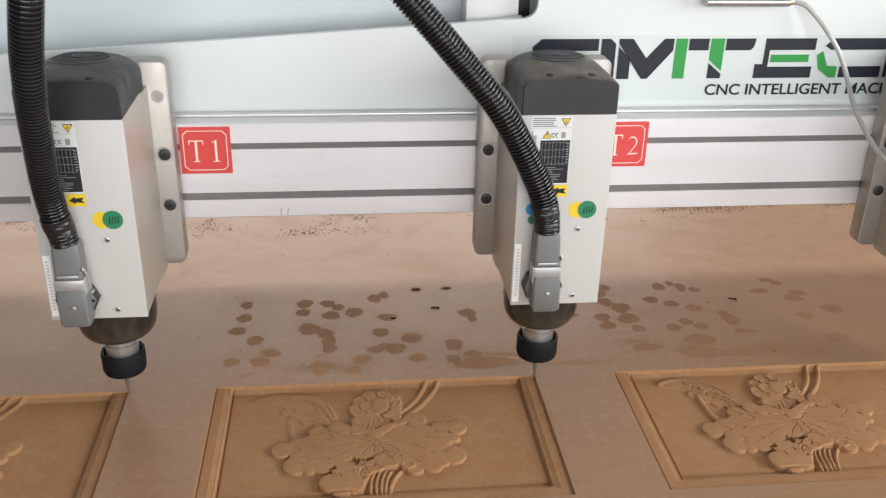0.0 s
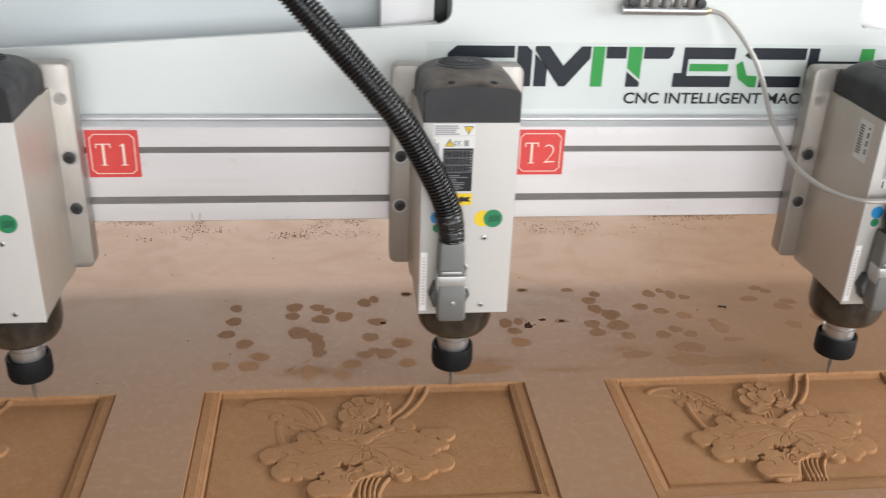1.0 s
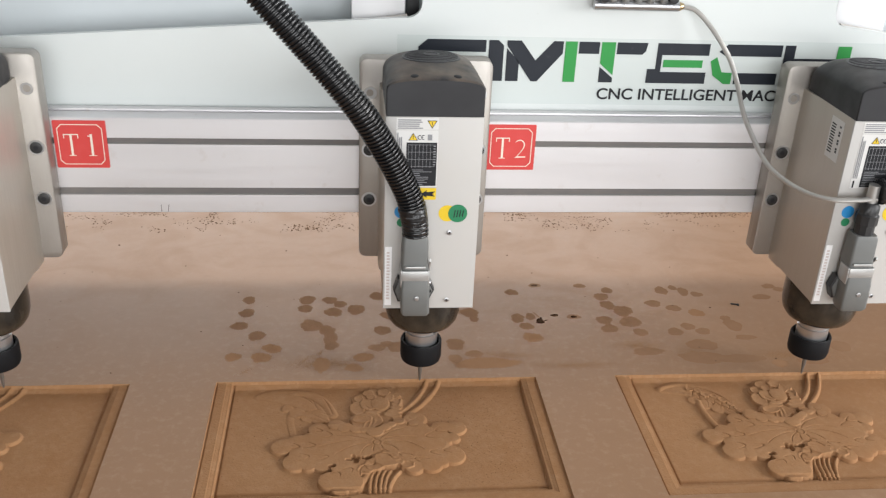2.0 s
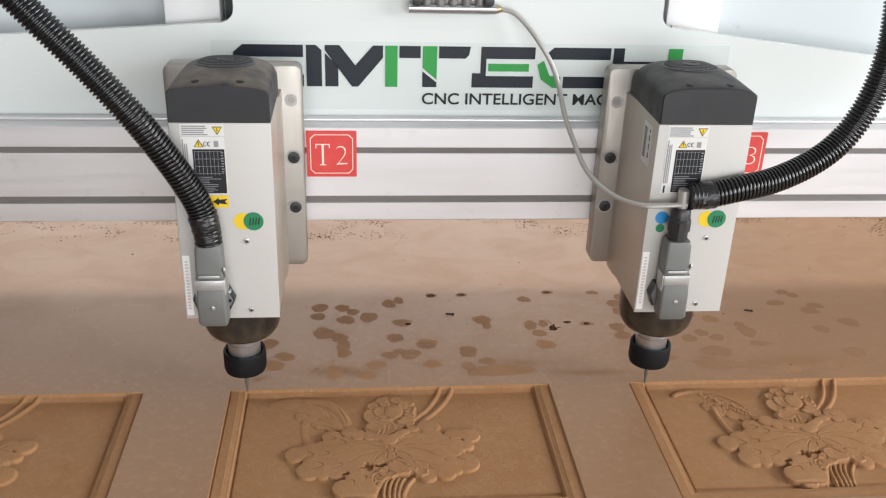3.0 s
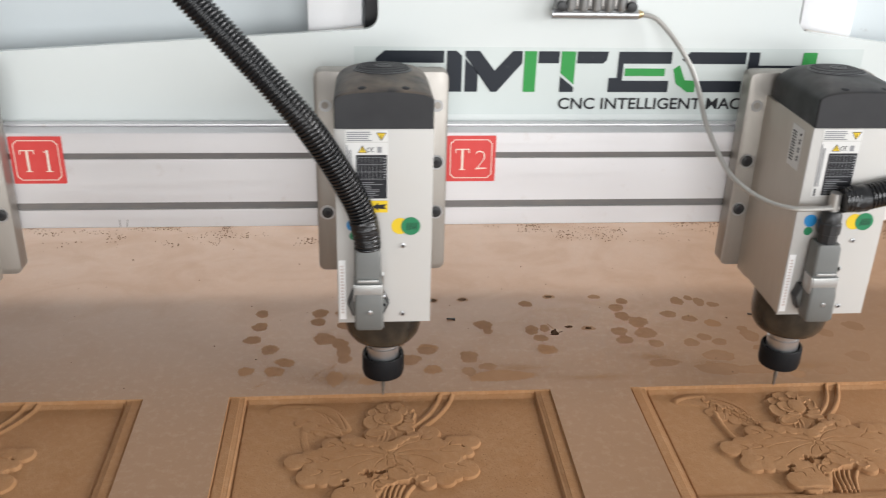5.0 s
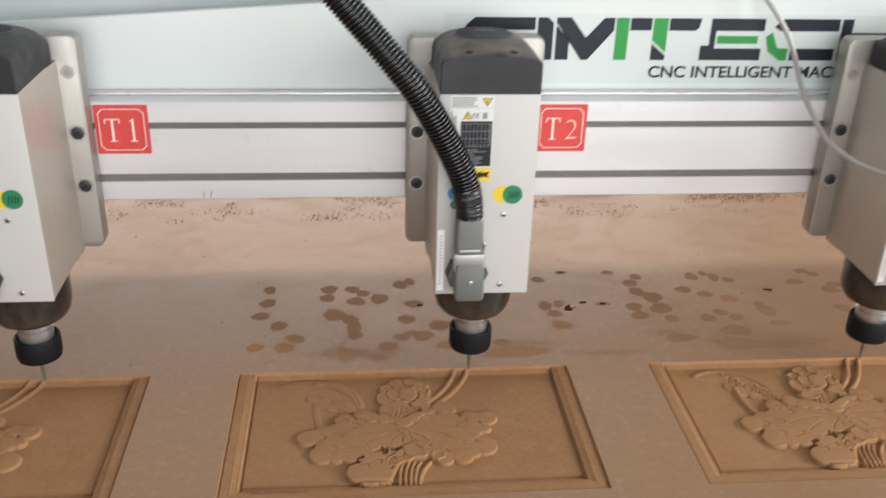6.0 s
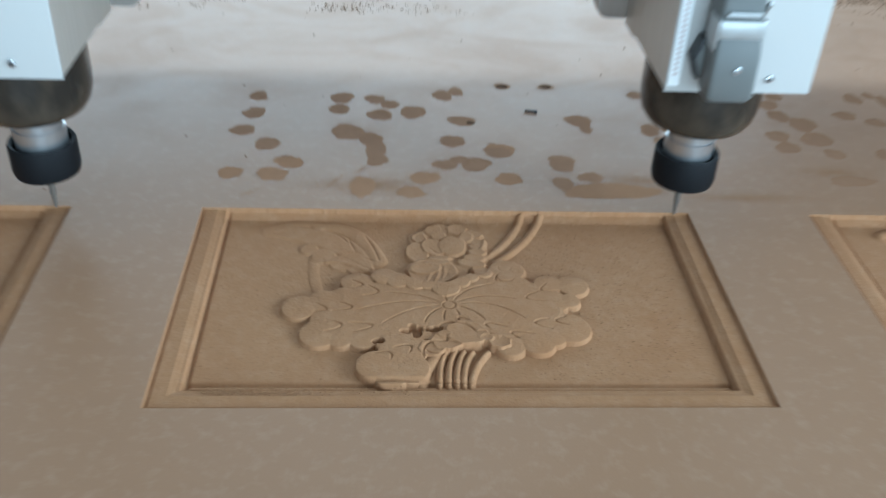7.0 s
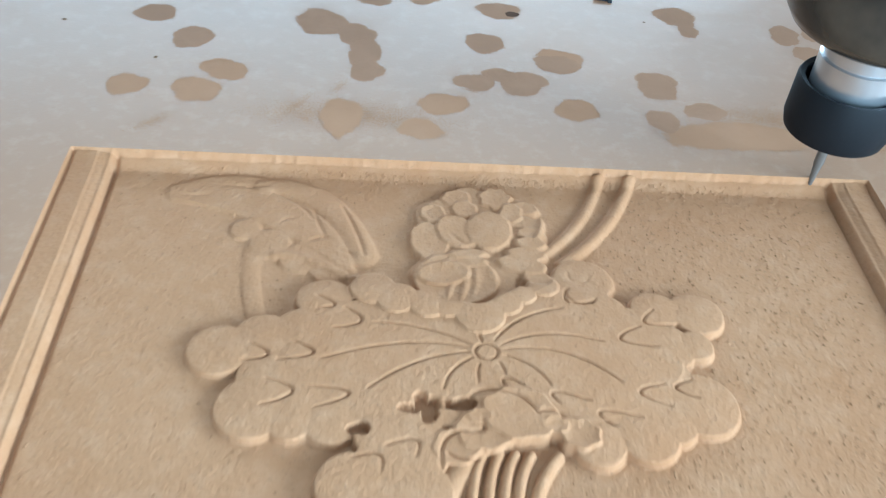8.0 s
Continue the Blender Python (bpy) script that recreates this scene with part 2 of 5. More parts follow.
PLASTER = Mat("workshop_wall", (0.42, 0.41, 0.39), 0.85)
PLASTER.tint(PLASTER.ramp(PLASTER.noise(1.5, 5), 0.4, 0.7, 0, 0.4), (0.34, 0.33, 0.32))
BED = Mat("machine_bed_paint", (0.28, 0.30, 0.31), 0.5)
dusty(BED, 6, 0.4)

# ---- mesh helpers ----


def part(name, bm, mat, parent=None, label="", smooth=True, at=None):
    me = bpy.data.meshes.new(name)
    bmesh.ops.recalc_face_normals(bm, faces=bm.faces)
    bm.to_mesh(me)
    bm.free()
    for m in mat if isinstance(mat, (list, tuple)) else [mat]:
        me.materials.append(m.m)
    if smooth:
        me.shade_smooth()
        me.set_sharp_from_angle(angle=radians(35))
    ob = new(name, me)
    if parent:
        ob.parent = parent
    if at:
        ob.matrix_basis = at
    return tagged(ob, label)


def box(x0, x1, y0, y1, z0, z1, bevel=0.0, seg=2, bm=None):
    b = bmesh.new()
    vs = [b.verts.new((x, y, z)) for x in (x0, x1) for y in (y0, y1) for z in (z0, z1)]
    for f in ((0, 1, 3, 2), (4, 6, 7, 5), (0, 4, 5, 1), (2, 3, 7, 6), (0, 2, 6, 4), (1, 5, 7, 3)):
        b.faces.new([vs[i] for i in f])
    if bevel:
        bmesh.ops.bevel(b, geom=b.edges[:], offset=bevel, segments=seg, profile=0.5, affect="EDGES")
    return b if bm is None else join(bm, b)


def join(a, b):
    me = bpy.data.meshes.new("tmp")
    b.to_mesh(me)
    b.free()
    a.from_mesh(me)
    bpy.data.meshes.remove(me)
    return a


def slab(points, y0, y1, bevel=0.0, seg=2, plane="xz", bm=None):
    """Extrude an outline lying in x-z (or y-z, x-y) between two depths."""
    b = bmesh.new()
    put = {"xz": lambda p, d: (p[0], d, p[1]), "yz": lambda p, d: (d, p[0], p[1]), "xy": lambda p, d: (p[0], p[1], d)}[plane]
    lo = [b.verts.new(put(p, y0)) for p in points]
    hi = [b.verts.new(put(p, y1)) for p in points]
    n = len(points)
    b.faces.new(lo)
    b.faces.new(hi[::-1])
    for i in range(n):
        b.faces.new((lo[i], hi[i], hi[(i + 1) % n], lo[(i + 1) % n]))
    bmesh.ops.recalc_face_normals(b, faces=b.faces)
    if bevel:
        bmesh.ops.bevel(b, geom=[e for e in b.edges if abs(e.verts[0].co[1] - e.verts[1].co[1]) < 1e-6] if plane == "xz" else b.edges[:],
                        offset=bevel, segments=seg, profile=0.5, affect="EDGES")
    return b if bm is None else join(bm, b)


def round_rect(x0, x1, z0, z1, r, n=5):
    pts = []
    for cx, cz, a0 in ((x1 - r, z1 - r, 0), (x0 + r, z1 - r, 90), (x0 + r, z0 + r, 180), (x1 - r, z0 + r, 270)):
        for i in range(n + 1):
            a = radians(a0 + 90 * i / n)
            pts.append((cx + r * math.cos(a), cz + r * math.sin(a)))
    return pts


def disc(cx, cz, r, n=24, rz=None):
    rz = rz or r
    return [(cx + r * math.cos(2 * math.pi * i / n), cz + rz * math.sin(2 * math.pi * i / n)) for i in range(n)]


def lathe(profile, n=40, bm=None, centre=(0, 0)):
    """Turn a profile of (radius, z) round the upright axis."""
    b = bmesh.new()
    rings = []
    for r, z in profile:
        if r < 1e-6:
            rings.append([b.verts.new((centre[0], centre[1], z))])
        else:
            rings.append([b.verts.new((centre[0] + r * math.cos(2 * math.pi * i / n), centre[1] + r * math.sin(2 * math.pi * i / n), z)) for i in range(n)])
    for p, q in zip(rings, rings[1:]):
        for i in range(n):
            j = (i + 1) % n
            if len(p) == 1 and len(q) > 1:
                b.faces.new((p[0], q[i], q[j]))
            elif len(q) == 1 and len(p) > 1:
                b.faces.new((p[i], p[j], q[0]))
            elif len(p) > 1:
                b.faces.new((p[i], p[j], q[j], q[i]))
    return b if bm is None else join(bm, b)


def spline(points, n):
    """A smooth curve through a few points, n samples, evenly spaced."""
    pts = [Vector(p) for p in points]
    pts = [2 * pts[0] - pts[1]] + pts + [2 * pts[-1] - pts[-2]]
    fine = []
    for i in range(1, len(pts) - 2):
        a, b, c, d = pts[i - 1:i + 3]
        for k in range(40):
            t = k / 40
            fine.append(0.5 * (2 * b + (c - a) * t + (2 * a - 5 * b + 4 * c - d) * t * t + (3 * b - a - 3 * c + d) * t ** 3))
    fine.append(pts[-2])
    s = [0.0]
    for a, b in zip(fine, fine[1:]):
        s.append(s[-1] + (b - a).length)
    out = []
    for k in range(n):
        q = s[-1] * k / (n - 1)
        j = max(i for i in range(len(s)) if s[i] <= q + 1e-9)
        j = min(j, len(s) - 2)
        out.append(fine[j].lerp(fine[j + 1], (q - s[j]) / max(s[j + 1] - s[j], 1e-9)))
    return out, s[-1]


def sweep(points, radii, n=12):
    """A tube along points with a radius at each."""
    b = bmesh.new()
    up = Vector((0.1, 1, 0.2)).normalized()
    rings = []
    for i, p in enumerate(points):
        d = (points[min(i + 1, len(points) - 1)] - points[max(i - 1, 0)]).normalized()
        side = d.cross(up).normalized()
        up = side.cross(d).normalized()
        rings.append([b.verts.new(p + radii[i] * (math.cos(2 * math.pi * k / n) * side + math.sin(2 * math.pi * k / n) * up)) for k in range(n)])
    for p, q in zip(rings, rings[1:]):
        for k in range(n):
            b.faces.new((p[k], p[(k + 1) % n], q[(k + 1) % n], q[k]))
    b.faces.new(rings[0][::-1])
    b.faces.new(rings[-1])
    return b


def lettering(name, words, height, mat, parent, at, width=None, label="", squeeze=1.0, thin=0.0):
    """Raised letters in the built-in font, standing in x-z, turned to the front."""
    cu = bpy.data.curves.new(name, "FONT")
    cu.body, cu.size, cu.extrude, cu.offset = words, height / 0.73, 0.0004, thin
    tmp = bpy.data.objects.new("tmp", cu)
    scene.collection.objects.link(tmp)
    bpy.context.view_layer.update()
    me = bpy.data.meshes.new_from_object(tmp.evaluated_get(bpy.context.evaluated_depsgraph_get()))
    bpy.data.objects.remove(tmp)
    xs = [v.co.x for v in me.vertices]
    k = width / (max(xs) - min(xs)) if width else squeeze
    x0 = min(xs)
    me.transform(Matrix.Diagonal((k, 1, 1, 1)) @ Matrix.Translation((-x0, 0, 0)))
    me.transform(Matrix.Rotation(radians(90), 4, "X"))
    me.name = name
    me.materials.clear()
    me.materials.append(mat.m)
    ob = new(name, me)
    ob.parent = parent
    ob.matrix_basis = at
    return tagged(ob, label)


MOVING = []  # things that ride on the head beam, with their places at rest


def riding(name, x, y, z, label, category, group=""):
    ob = new(name)
    ob.empty_display_size = 0.05
    ob.matrix_basis = pose(x, y, z)
    MOVING.append((ob, (x, y, z)))
    return tagged(ob, label, category, group)


# ---- the workshop round the machine ----
FLOOR_Z = -0.86


def hall():
    def wall(name, b, mat):
        return tagged(part(name, b, mat, smooth=False), kind="structure")
    wall("floor", box(-7, 5, -5.4, 5.4, FLOOR_Z - 0.1, FLOOR_Z), CONCRETE)
    wall("wall_west", box(-7.2, -7, -5.4, 5.4, FLOOR_Z, 4.6), PLASTER)
    b = box(5, 5.2, -5.4, -3.4, FLOOR_Z, 4.6)
    box(5, 5.2, 0.4, 5.4, FLOOR_Z, 4.6, bm=b)
    box(5, 5.2, -3.4, 0.4, FLOOR_Z, 0.55, bm=b)
    box(5, 5.2, -3.4, 0.4, 2.45, 4.6, bm=b)
    wall("wall_east", b, PLASTER)
    # south wall with the open gate, north wall with a long window
    b = box(-7, -1.4, -5.4, -5.2, FLOOR_Z, 4.6)
    box(4.2, 5, -5.4, -5.2, FLOOR_Z, 4.6, bm=b)
    box(-1.4, 4.2, -5.4, -5.2, 2.4, 4.6, bm=b)
    wall("wall_south", b, PLASTER)
    b = box(-7, -3.4, 5.2, 5.4, FLOOR_Z, 4.6)
    box(2.8, 5, 5.2, 5.4, FLOOR_Z, 4.6, bm=b)
    box(-3.4, 2.8, 5.2, 5.4, FLOOR_Z, 0.9, bm=b)
    box(-3.4, 2.8, 5.2, 5.4, 2.45, 4.6, bm=b)
    wall("wall_north", b, PLASTER)
    b = box(-7, 5, -5.4, -1.95, 4.6, 4.75)
    box(-7, 5, -0.65, 1.95, 4.6, 4.75, bm=b)
    box(-7, -2.5, -1.95, -0.65, 4.6, 4.75, bm=b)
    box(3.7, 5, -1.95, -0.65, 4.6, 4.75, bm=b)
    box(-7, 5, 2.65, 5.4, 4.6, 4.75, bm=b)
    box(-7, -2.5, 1.95, 2.65, 4.6, 4.75, bm=b)
    box(3.7, 5, 1.95, 2.65, 4.6, 4.75, bm=b)
    wall("ceiling", b, PLASTER)


hall()

# ---- board with the carved panels ----
PITCH, PW, PD = 0.60, 0.477, 0.273
BX0, BX1, BY0, BY1 = -1.1, 1.75, -0.75, 1.25


def smooth01(a):
    a = np.clip(a, 0, 1)
    return a * a * (3 - 2 * a)


def stroke(U, V, pts):
    """Distance to a bent line through three points (quadratic), and how far along it the nearest place lies."""
    (ax, ay), (bx, by), (cx, cy) = pts
    best, along = np.full(U.shape, 9.0), np.zeros(U.shape)
    prev = (ax, ay)
    for k in range(1, 15):
        t = k / 14
        q = ((1 - t) ** 2 * ax + 2 * t * (1 - t) * bx + t * t * cx, (1 - t) ** 2 * ay + 2 * t * (1 - t) * by + t * t * cy)
        dx, dy = q[0] - prev[0], q[1] - prev[1]
        s = np.clip(((U - prev[0]) * dx + (V - prev[1]) * dy) / (dx * dx + dy * dy + 1e-12), 0, 1)
        d = np.hypot(U - prev[0] - s * dx, V - prev[1] - s * dy)
        along = np.where(d < best, (k - 1 + s) / 14, along)
        best = np.minimum(best, d)
        prev = q
    return best, along


def lotus(U, V, fresh):
    """Height of the carving over the sunk floor."""
    h = np.zeros(U.shape)
    # the leaf is domed: thick round the navel, thin at its lobes
    dome = np.clip(1 - ((U - 0.232) / 0.130) ** 2 - ((V + 0.145) / 0.085) ** 2, 0, 1)
    leaf = 0.0050 + 0.0040 * dome

    def lobes(rows, top, crown, edge=0.0030):
        nonlocal h
        for cx, cy, r in rows:
            d = np.hypot(U - cx, V - cy)
            slope = 1 - (1 - np.clip((r + 0.0008 - d) / (0.42 * edge), 0, 1)) ** 1.7
            h = np.maximum(h, slope * (top + crown * np.sqrt(np.clip(1 - (d / r) ** 2, 0, 1))))

    def dish(cx, cy, a, b, turn, low, rim, ruffle=0.05, cut=0.0):
        """A hollow petal with a raised rim, laid over what is under it."""
        nonlocal h
        c, s = math.cos(radians(turn)), math.sin(radians(turn))
        p, q = ((U - cx) * c + (V - cy) * s) / a, (-(U - cx) * s + (V - cy) * c) / b
        d = np.hypot(p, q) * (1 + 0.7 * ruffle * np.sin(7 * np.arctan2(q, p) + 400 * cx))
        m = smooth01((1 - d) * min(a, b) / 0.0015)
        h = h * (1 - m) + m * (low + rim * np.clip(d, 0, 1) ** 3 - 0.3 * rim)
        h = h - cut * np.exp(-((d - 1.02) * min(a, b) / 0.0007) ** 2)

    def ridge(pts, w, top):
        nonlocal h
        d = stroke(U, V, pts)[0] / w
        h = np.maximum(h, top * np.sqrt(np.clip(1 - d * d, 0, 1)))

    def groove(pts, w, deep):
        """A cut that runs out towards both ends."""
        nonlocal h
        d, along = stroke(U, V, pts)
        h = h - 1.5 * deep * np.exp(-(d / w) ** 2) * (0.35 + 0.65 * np.sqrt(np.sin(math.pi * np.clip(along, 0, 1))))

    def gouge(ax, ay, tx, ty, bx, by):
        """Crescent cut through its tip, from one open end to the other."""
        groove([(ax, ay), (2 * tx - (ax + bx) / 2, 2 * ty - (ay + by) / 2), (bx, by)], 0.00066, 0.0013)

    # the drooping young leaf with its stalk
    ridge([(0.112, -0.062), (0.110, -0.095), (0.1185, -0.122)], 0.0050, 0.0042 if fresh else 0.0012)
    for k in range(26):
        t = k / 25
        cx = (1 - t) ** 2 * 0.066 + 2 * t * (1 - t) * 0.130 + t * t * 0.166
        cy = (1 - t) ** 2 * -0.029 + 2 * t * (1 - t) * -0.018 + t * t * -0.094
        r = 0.004 + 0.0165 * math.sin(math.pi * min(1, 0.08 + t * 0.95)) ** 0.8
        d = np.hypot(U - cx, V - cy - 0.1 * r)
        h = np.maximum(h, smooth01((r - d) / 0.0035) * (0.0013 + 0.0019 * t))
    lobes([(0.106, -0.058, 0.0085), (0.120, -0.069, 0.0115), (0.137, -0.0795, 0.0115), (0.152, -0.087, 0.0105)], 0.0018, 0.0006, 0.0045)
    groove([(0.090, -0.0205), (0.150, -0.022), (0.1675, -0.088)], 0.0010, 0.0012)
    if fresh:
        for a, b in (((0.082, -0.031), (0.158, -0.090)), ((0.11, -0.040), (0.15, -0.092)), ((0.120, -0.050), (0.122, -0.078))):
            groove([a, ((a[0] + b[0]) / 2 + 0.010, (a[1] + b[1]) / 2 + 0.007), b], 0.0009, 0.0006)
        for k in range(6):
            t = k / 5
            groove([(0.110 + 0.046 * t, -0.026 - 0.045 * t), (0.114 + 0.041 * t, -0.038 - 0.043 * t), (0.106 + 0.042 * t, -0.050 - 0.036 * t)], 0.0009, 0.0006)
        for cx, cy, r in ((0.108, -0.031, 0.0060), (0.119, -0.036, 0.0056), (0.127, -0.047, 0.0068), (0.139, -0.051, 0.0058), (0.149, -0.061, 0.0068), (0.158, -0.072, 0.0058), (0.165, -0.083, 0.0054)):
            dish(cx, cy, 1.15 * r, 0.9 * r, -40, 0.0040, 0.0024, 0.08)
        ridge([(0.064, -0.0285), (0.080, -0.0165), (0.106, -0.0195)], 0.0050, 0.0034)
    else:
        ridge([(0.113, -0.0215), (0.152, -0.0170), (0.1700, -0.0760)], 0.0085, 0.0036)
        ridge([(0.124, -0.0780), (0.138, -0.0760), (0.1600, -0.0920)], 0.0040, 0.0036)
        for pts, deep in (([(0.1033, -0.0208), (0.1095, -0.0225), (0.1154, -0.0205)], 0.0012), ([(0.1166, -0.0256), (0.1330, -0.0310), (0.1420, -0.0480)], 0.0017),
                          ([(0.1570, -0.0358), (0.1660, -0.0540), (0.1709, -0.0767)], 0.0017), ([(0.1420, -0.0400), (0.1440, -0.0500), (0.1491, -0.0619)], 0.0012),
                          ([(0.1238, -0.0515), (0.1270, -0.0480), (0.1312, -0.0477)], 0.0008), ([(0.1403, -0.0670), (0.1450, -0.0620), (0.1522, -0.0640)], 0.0010),
                          ([(0.1572, -0.0729), (0.1620, -0.0735), (0.1664, -0.0778)], 0.0010), ([(0.0680, -0.0302), (0.0760, -0.0310), (0.0839, -0.0293)], 0.0008)):
            groove(pts, 0.0009, deep)
    # main leaf
    d = np.hypot((U - 0.232) / 0.098, (V + 0.148) / 0.046)
    h = np.maximum(h, (1 - (1 - np.clip((1 - d) * 0.046 / 0.0013, 0, 1)) ** 1.7) * leaf)
    lobes([(0.1045, -0.1475, 0.0156), (0.1245, -0.1395, 0.0150), (0.143, -0.135, 0.0150), (0.152, -0.1125, 0.0145), (0.1235, -0.1815, 0.0172), (0.1413, -0.1875, 0.0118), (0.1592, -0.1880, 0.0132),
           (0.3425, -0.1145, 0.0148), (0.3215, -0.1135, 0.0135), (0.3365, -0.1375, 0.0098), (0.3315, -0.1745, 0.0180), (0.3160, -0.1865, 0.0108)], leaf - 0.0010, 0.0012)
    lobes([(0.302, -0.1925, 0.0150), (0.279, -0.198, 0.0125), (0.290, -0.119, 0.0165), (0.298, -0.158, 0.032), (0.306, -0.135, 0.022), (0.321, -0.139, 0.0155), (0.2865, -0.0925, 0.0165), (0.2790, -0.1060, 0.0150), (0.132, -0.165, 0.018), (0.146, -0.160, 0.024), (0.18, -0.178, 0.02)], leaf - 0.0010, 0.0012)
    # lower leaf, cut off by the rim
    lobes([(0.1705, -0.2225, 0.0168), (0.186, -0.212, 0.0165), (0.196, -0.226, 0.0165), (0.199, -0.208, 0.012), (0.182, -0.234, 0.014), (0.1826, -0.1972, 0.013), (0.1958, -0.1948, 0.013), (0.2022, -0.2027, 0.012)], 0.0072, 0.0010)
    # veins from the navel of the leaf
    nx, ny = 0.2312, -0.1477
    for ex, ey, bx, by in ((0.1765, -0.1298, 0.201, -0.1300), (0.1532, -0.1533, 0.193, -0.1375), (0.1749, -0.1710, 0.1975, -0.1500), (0.2099, -0.1706, 0.2125, -0.1580), (0.2262, -0.1665, 0.2258, -0.1590),
                           (0.2392, -0.1610, 0.2380, -0.1560), (0.2279, -0.1365, 0.2290, -0.1400), (0.2718, -0.1162, 0.2475, -0.1210), (0.2897, -0.1383, 0.2600, -0.1290), (0.2945, -0.1640, 0.2720, -0.1390),
                           (0.2600, -0.1670, 0.2540, -0.1530)):
        k = 0.0085 / math.hypot(bx - nx, by - ny)
        k = min(k, 0.8)
        groove([(nx + (bx - nx) * k, ny + (by - ny) * k), (bx, by), (ex, ey)], 0.00062, 0.0012)
    h = h - 0.0017 * np.exp(-((np.hypot((U - nx) / 1.08, V - ny) - 0.0050) / 0.00062) ** 2)
    # crescent gouge cuts on the leaves
    gouge(0.1183, -0.1434, 0.1276, -0.1511, 0.1159, -0.1541)
    gouge(0.1384, -0.1427, 0.1487, -0.1503, 0.1320, -0.1541)
    gouge(0.1622, -0.1196, 0.1708, -0.1288, 0.1574, -0.1336)
    gouge(0.1479, -0.1111, 0.1571, -0.1177, 0.1489, -0.1200)
    gouge(0.3195, -0.1142, 0.3138, -0.1241, 0.3314, -0.1234)
    gouge(0.3101, -0.1268, 0.2988, -0.1363, 0.3173, -0.1397)
    gouge(0.3150, -0.1637, 0.3024, -0.1693, 0.3161, -0.1764)
    gouge(0.3294, -0.1601, 0.3204, -0.1655, 0.3306, -0.1711)
    gouge(0.2627, -0.1769, 0.2617, -0.1710, 0.2778, -0.1754)
    gouge(0.2859, -0.1883, 0.2820, -0.1810, 0.3009, -0.1838)
    gouge(0.2387, -0.1692, 0.2386, -0.1637, 0.2473, -0.1678)
    gouge(0.2777, -0.1002, 0.2753, -0.1109, 0.2895, -0.1103)
    gouge(0.1278, -0.1655, 0.1410, -0.1727, 0.1269, -0.1803)
    gouge(0.1479, -0.1699, 0.1665, -0.1739, 0.1512, -0.1815)
    gouge(0.1686, -0.2093, 0.1801, -0.2075, 0.1818, -0.2156)
    gouge(0.1835, -0.2025, 0.1965, -0.1994, 0.1969, -0.2077)
    # folded lip of the leaf
    lobes([(0.176, -0.105, 0.0120), (0.188, -0.1125, 0.0110), (0.2035, -0.1165, 0.0100), (0.214, -0.117, 0.0090), (0.2295, -0.1235, 0.0128), (0.2435, -0.1150, 0.0082), (0.2525, -0.1080, 0.0070),
           (0.2640, -0.1000, 0.0085)], leaf + 0.0012, 0.0009, 0.0028)
    # stems to the upper rim
    ridge([(0.2690, -0.070), (0.298, -0.044), (0.3105, 0.004)], 0.0034, 0.0044)
    ridge([(0.2770, -0.078), (0.312, -0.050), (0.3300, 0.004)], 0.0036, 0.0046)
    # lotus flower on its low ground, back petals first
    dish(0.2330, -0.0560, 0.0370, 0.0400, 0, 0.0038, 0.0, 0.10)
    dish(0.2240, -0.0900, 0.0290, 0.0260, 0, 0.0040, 0.0, 0.06)
    dish(0.2218, -0.0264, 0.0092, 0.0086, 0, 0.0048, 0.0013, 0.05, 0.0004)
    dish(0.2618, -0.0333, 0.0086, 0.0070, -15, 0.0048, 0.0016, 0.08, 0.0004)
    dish(0.2262, -0.0365, 0.0080, 0.0078, 0, 0.0054, 0.0013, 0.05, 0.0004)
    dish(0.2446, -0.0255, 0.0102, 0.0102, 0, 0.0054, 0.0014, 0.12, 0.0004)
    dish(0.2080, -0.0409, 0.0078, 0.0090, 20, 0.0052, 0.0018, 0.05, 0.0004)
    dish(0.2090, -0.0412, 0.0036, 0.0042, 20, 0.0050, 0.0014, 0.05, 0.0004)
    dish(0.2617, -0.0470, 0.0084, 0.0062, -12, 0.0054, 0.0016, 0.09, 0.0004)
    dish(0.2622, -0.0560, 0.0092, 0.0056, -10, 0.0057, 0.0014, 0.09, 0.0004)
    dish(0.2052, -0.0648, 0.0113, 0.0168, 10, 0.0054, 0.0014, 0.04, 0.0004)
    dish(0.2188, -0.0950, 0.0234, 0.0205, 0, 0.0057, 0.0020, 0.0, 0.0004)
    dish(0.2624, -0.0922, 0.0092, 0.0066, -12, 0.0064, 0.0016, 0.08, 0.0004)
    dish(0.2552, -0.0817, 0.0158, 0.0072, -12, 0.0067, 0.0016, 0.05, 0.0004)
    dish(0.2585, -0.0735, 0.0130, 0.0060, -8, 0.0068, 0.0013, 0.05, 0.0004)
    dish(0.2614, -0.0645, 0.0102, 0.0058, -5, 0.0069, 0.0013, 0.05, 0.0004)
    ridge([(0.2690, -0.0440), (0.2700, -0.0530), (0.2640, -0.0615)], 0.0026, 0.0072)
    dish(0.2525, -0.0392, 0.0072, 0.0098, -10, 0.0062, 0.0014, 0.08, 0.0004)
    dish(0.2212, -0.0565, 0.0115, 0.0150, 25, 0.0064, 0.0016, 0.03, 0.0004)
    dish(0.2246, -0.0812, 0.0140, 0.0050, 6, 0.0067, 0.0014, 0.0, 0.0004)
    dish(0.2262, -0.0745, 0.0132, 0.0044, 4, 0.0069, 0.0013, 0.0, 0.0004)
    dish(0.2128, -0.0910, 0.0153, 0.0094, 10, 0.0068, 0.0022, 0.0, 0.0004)
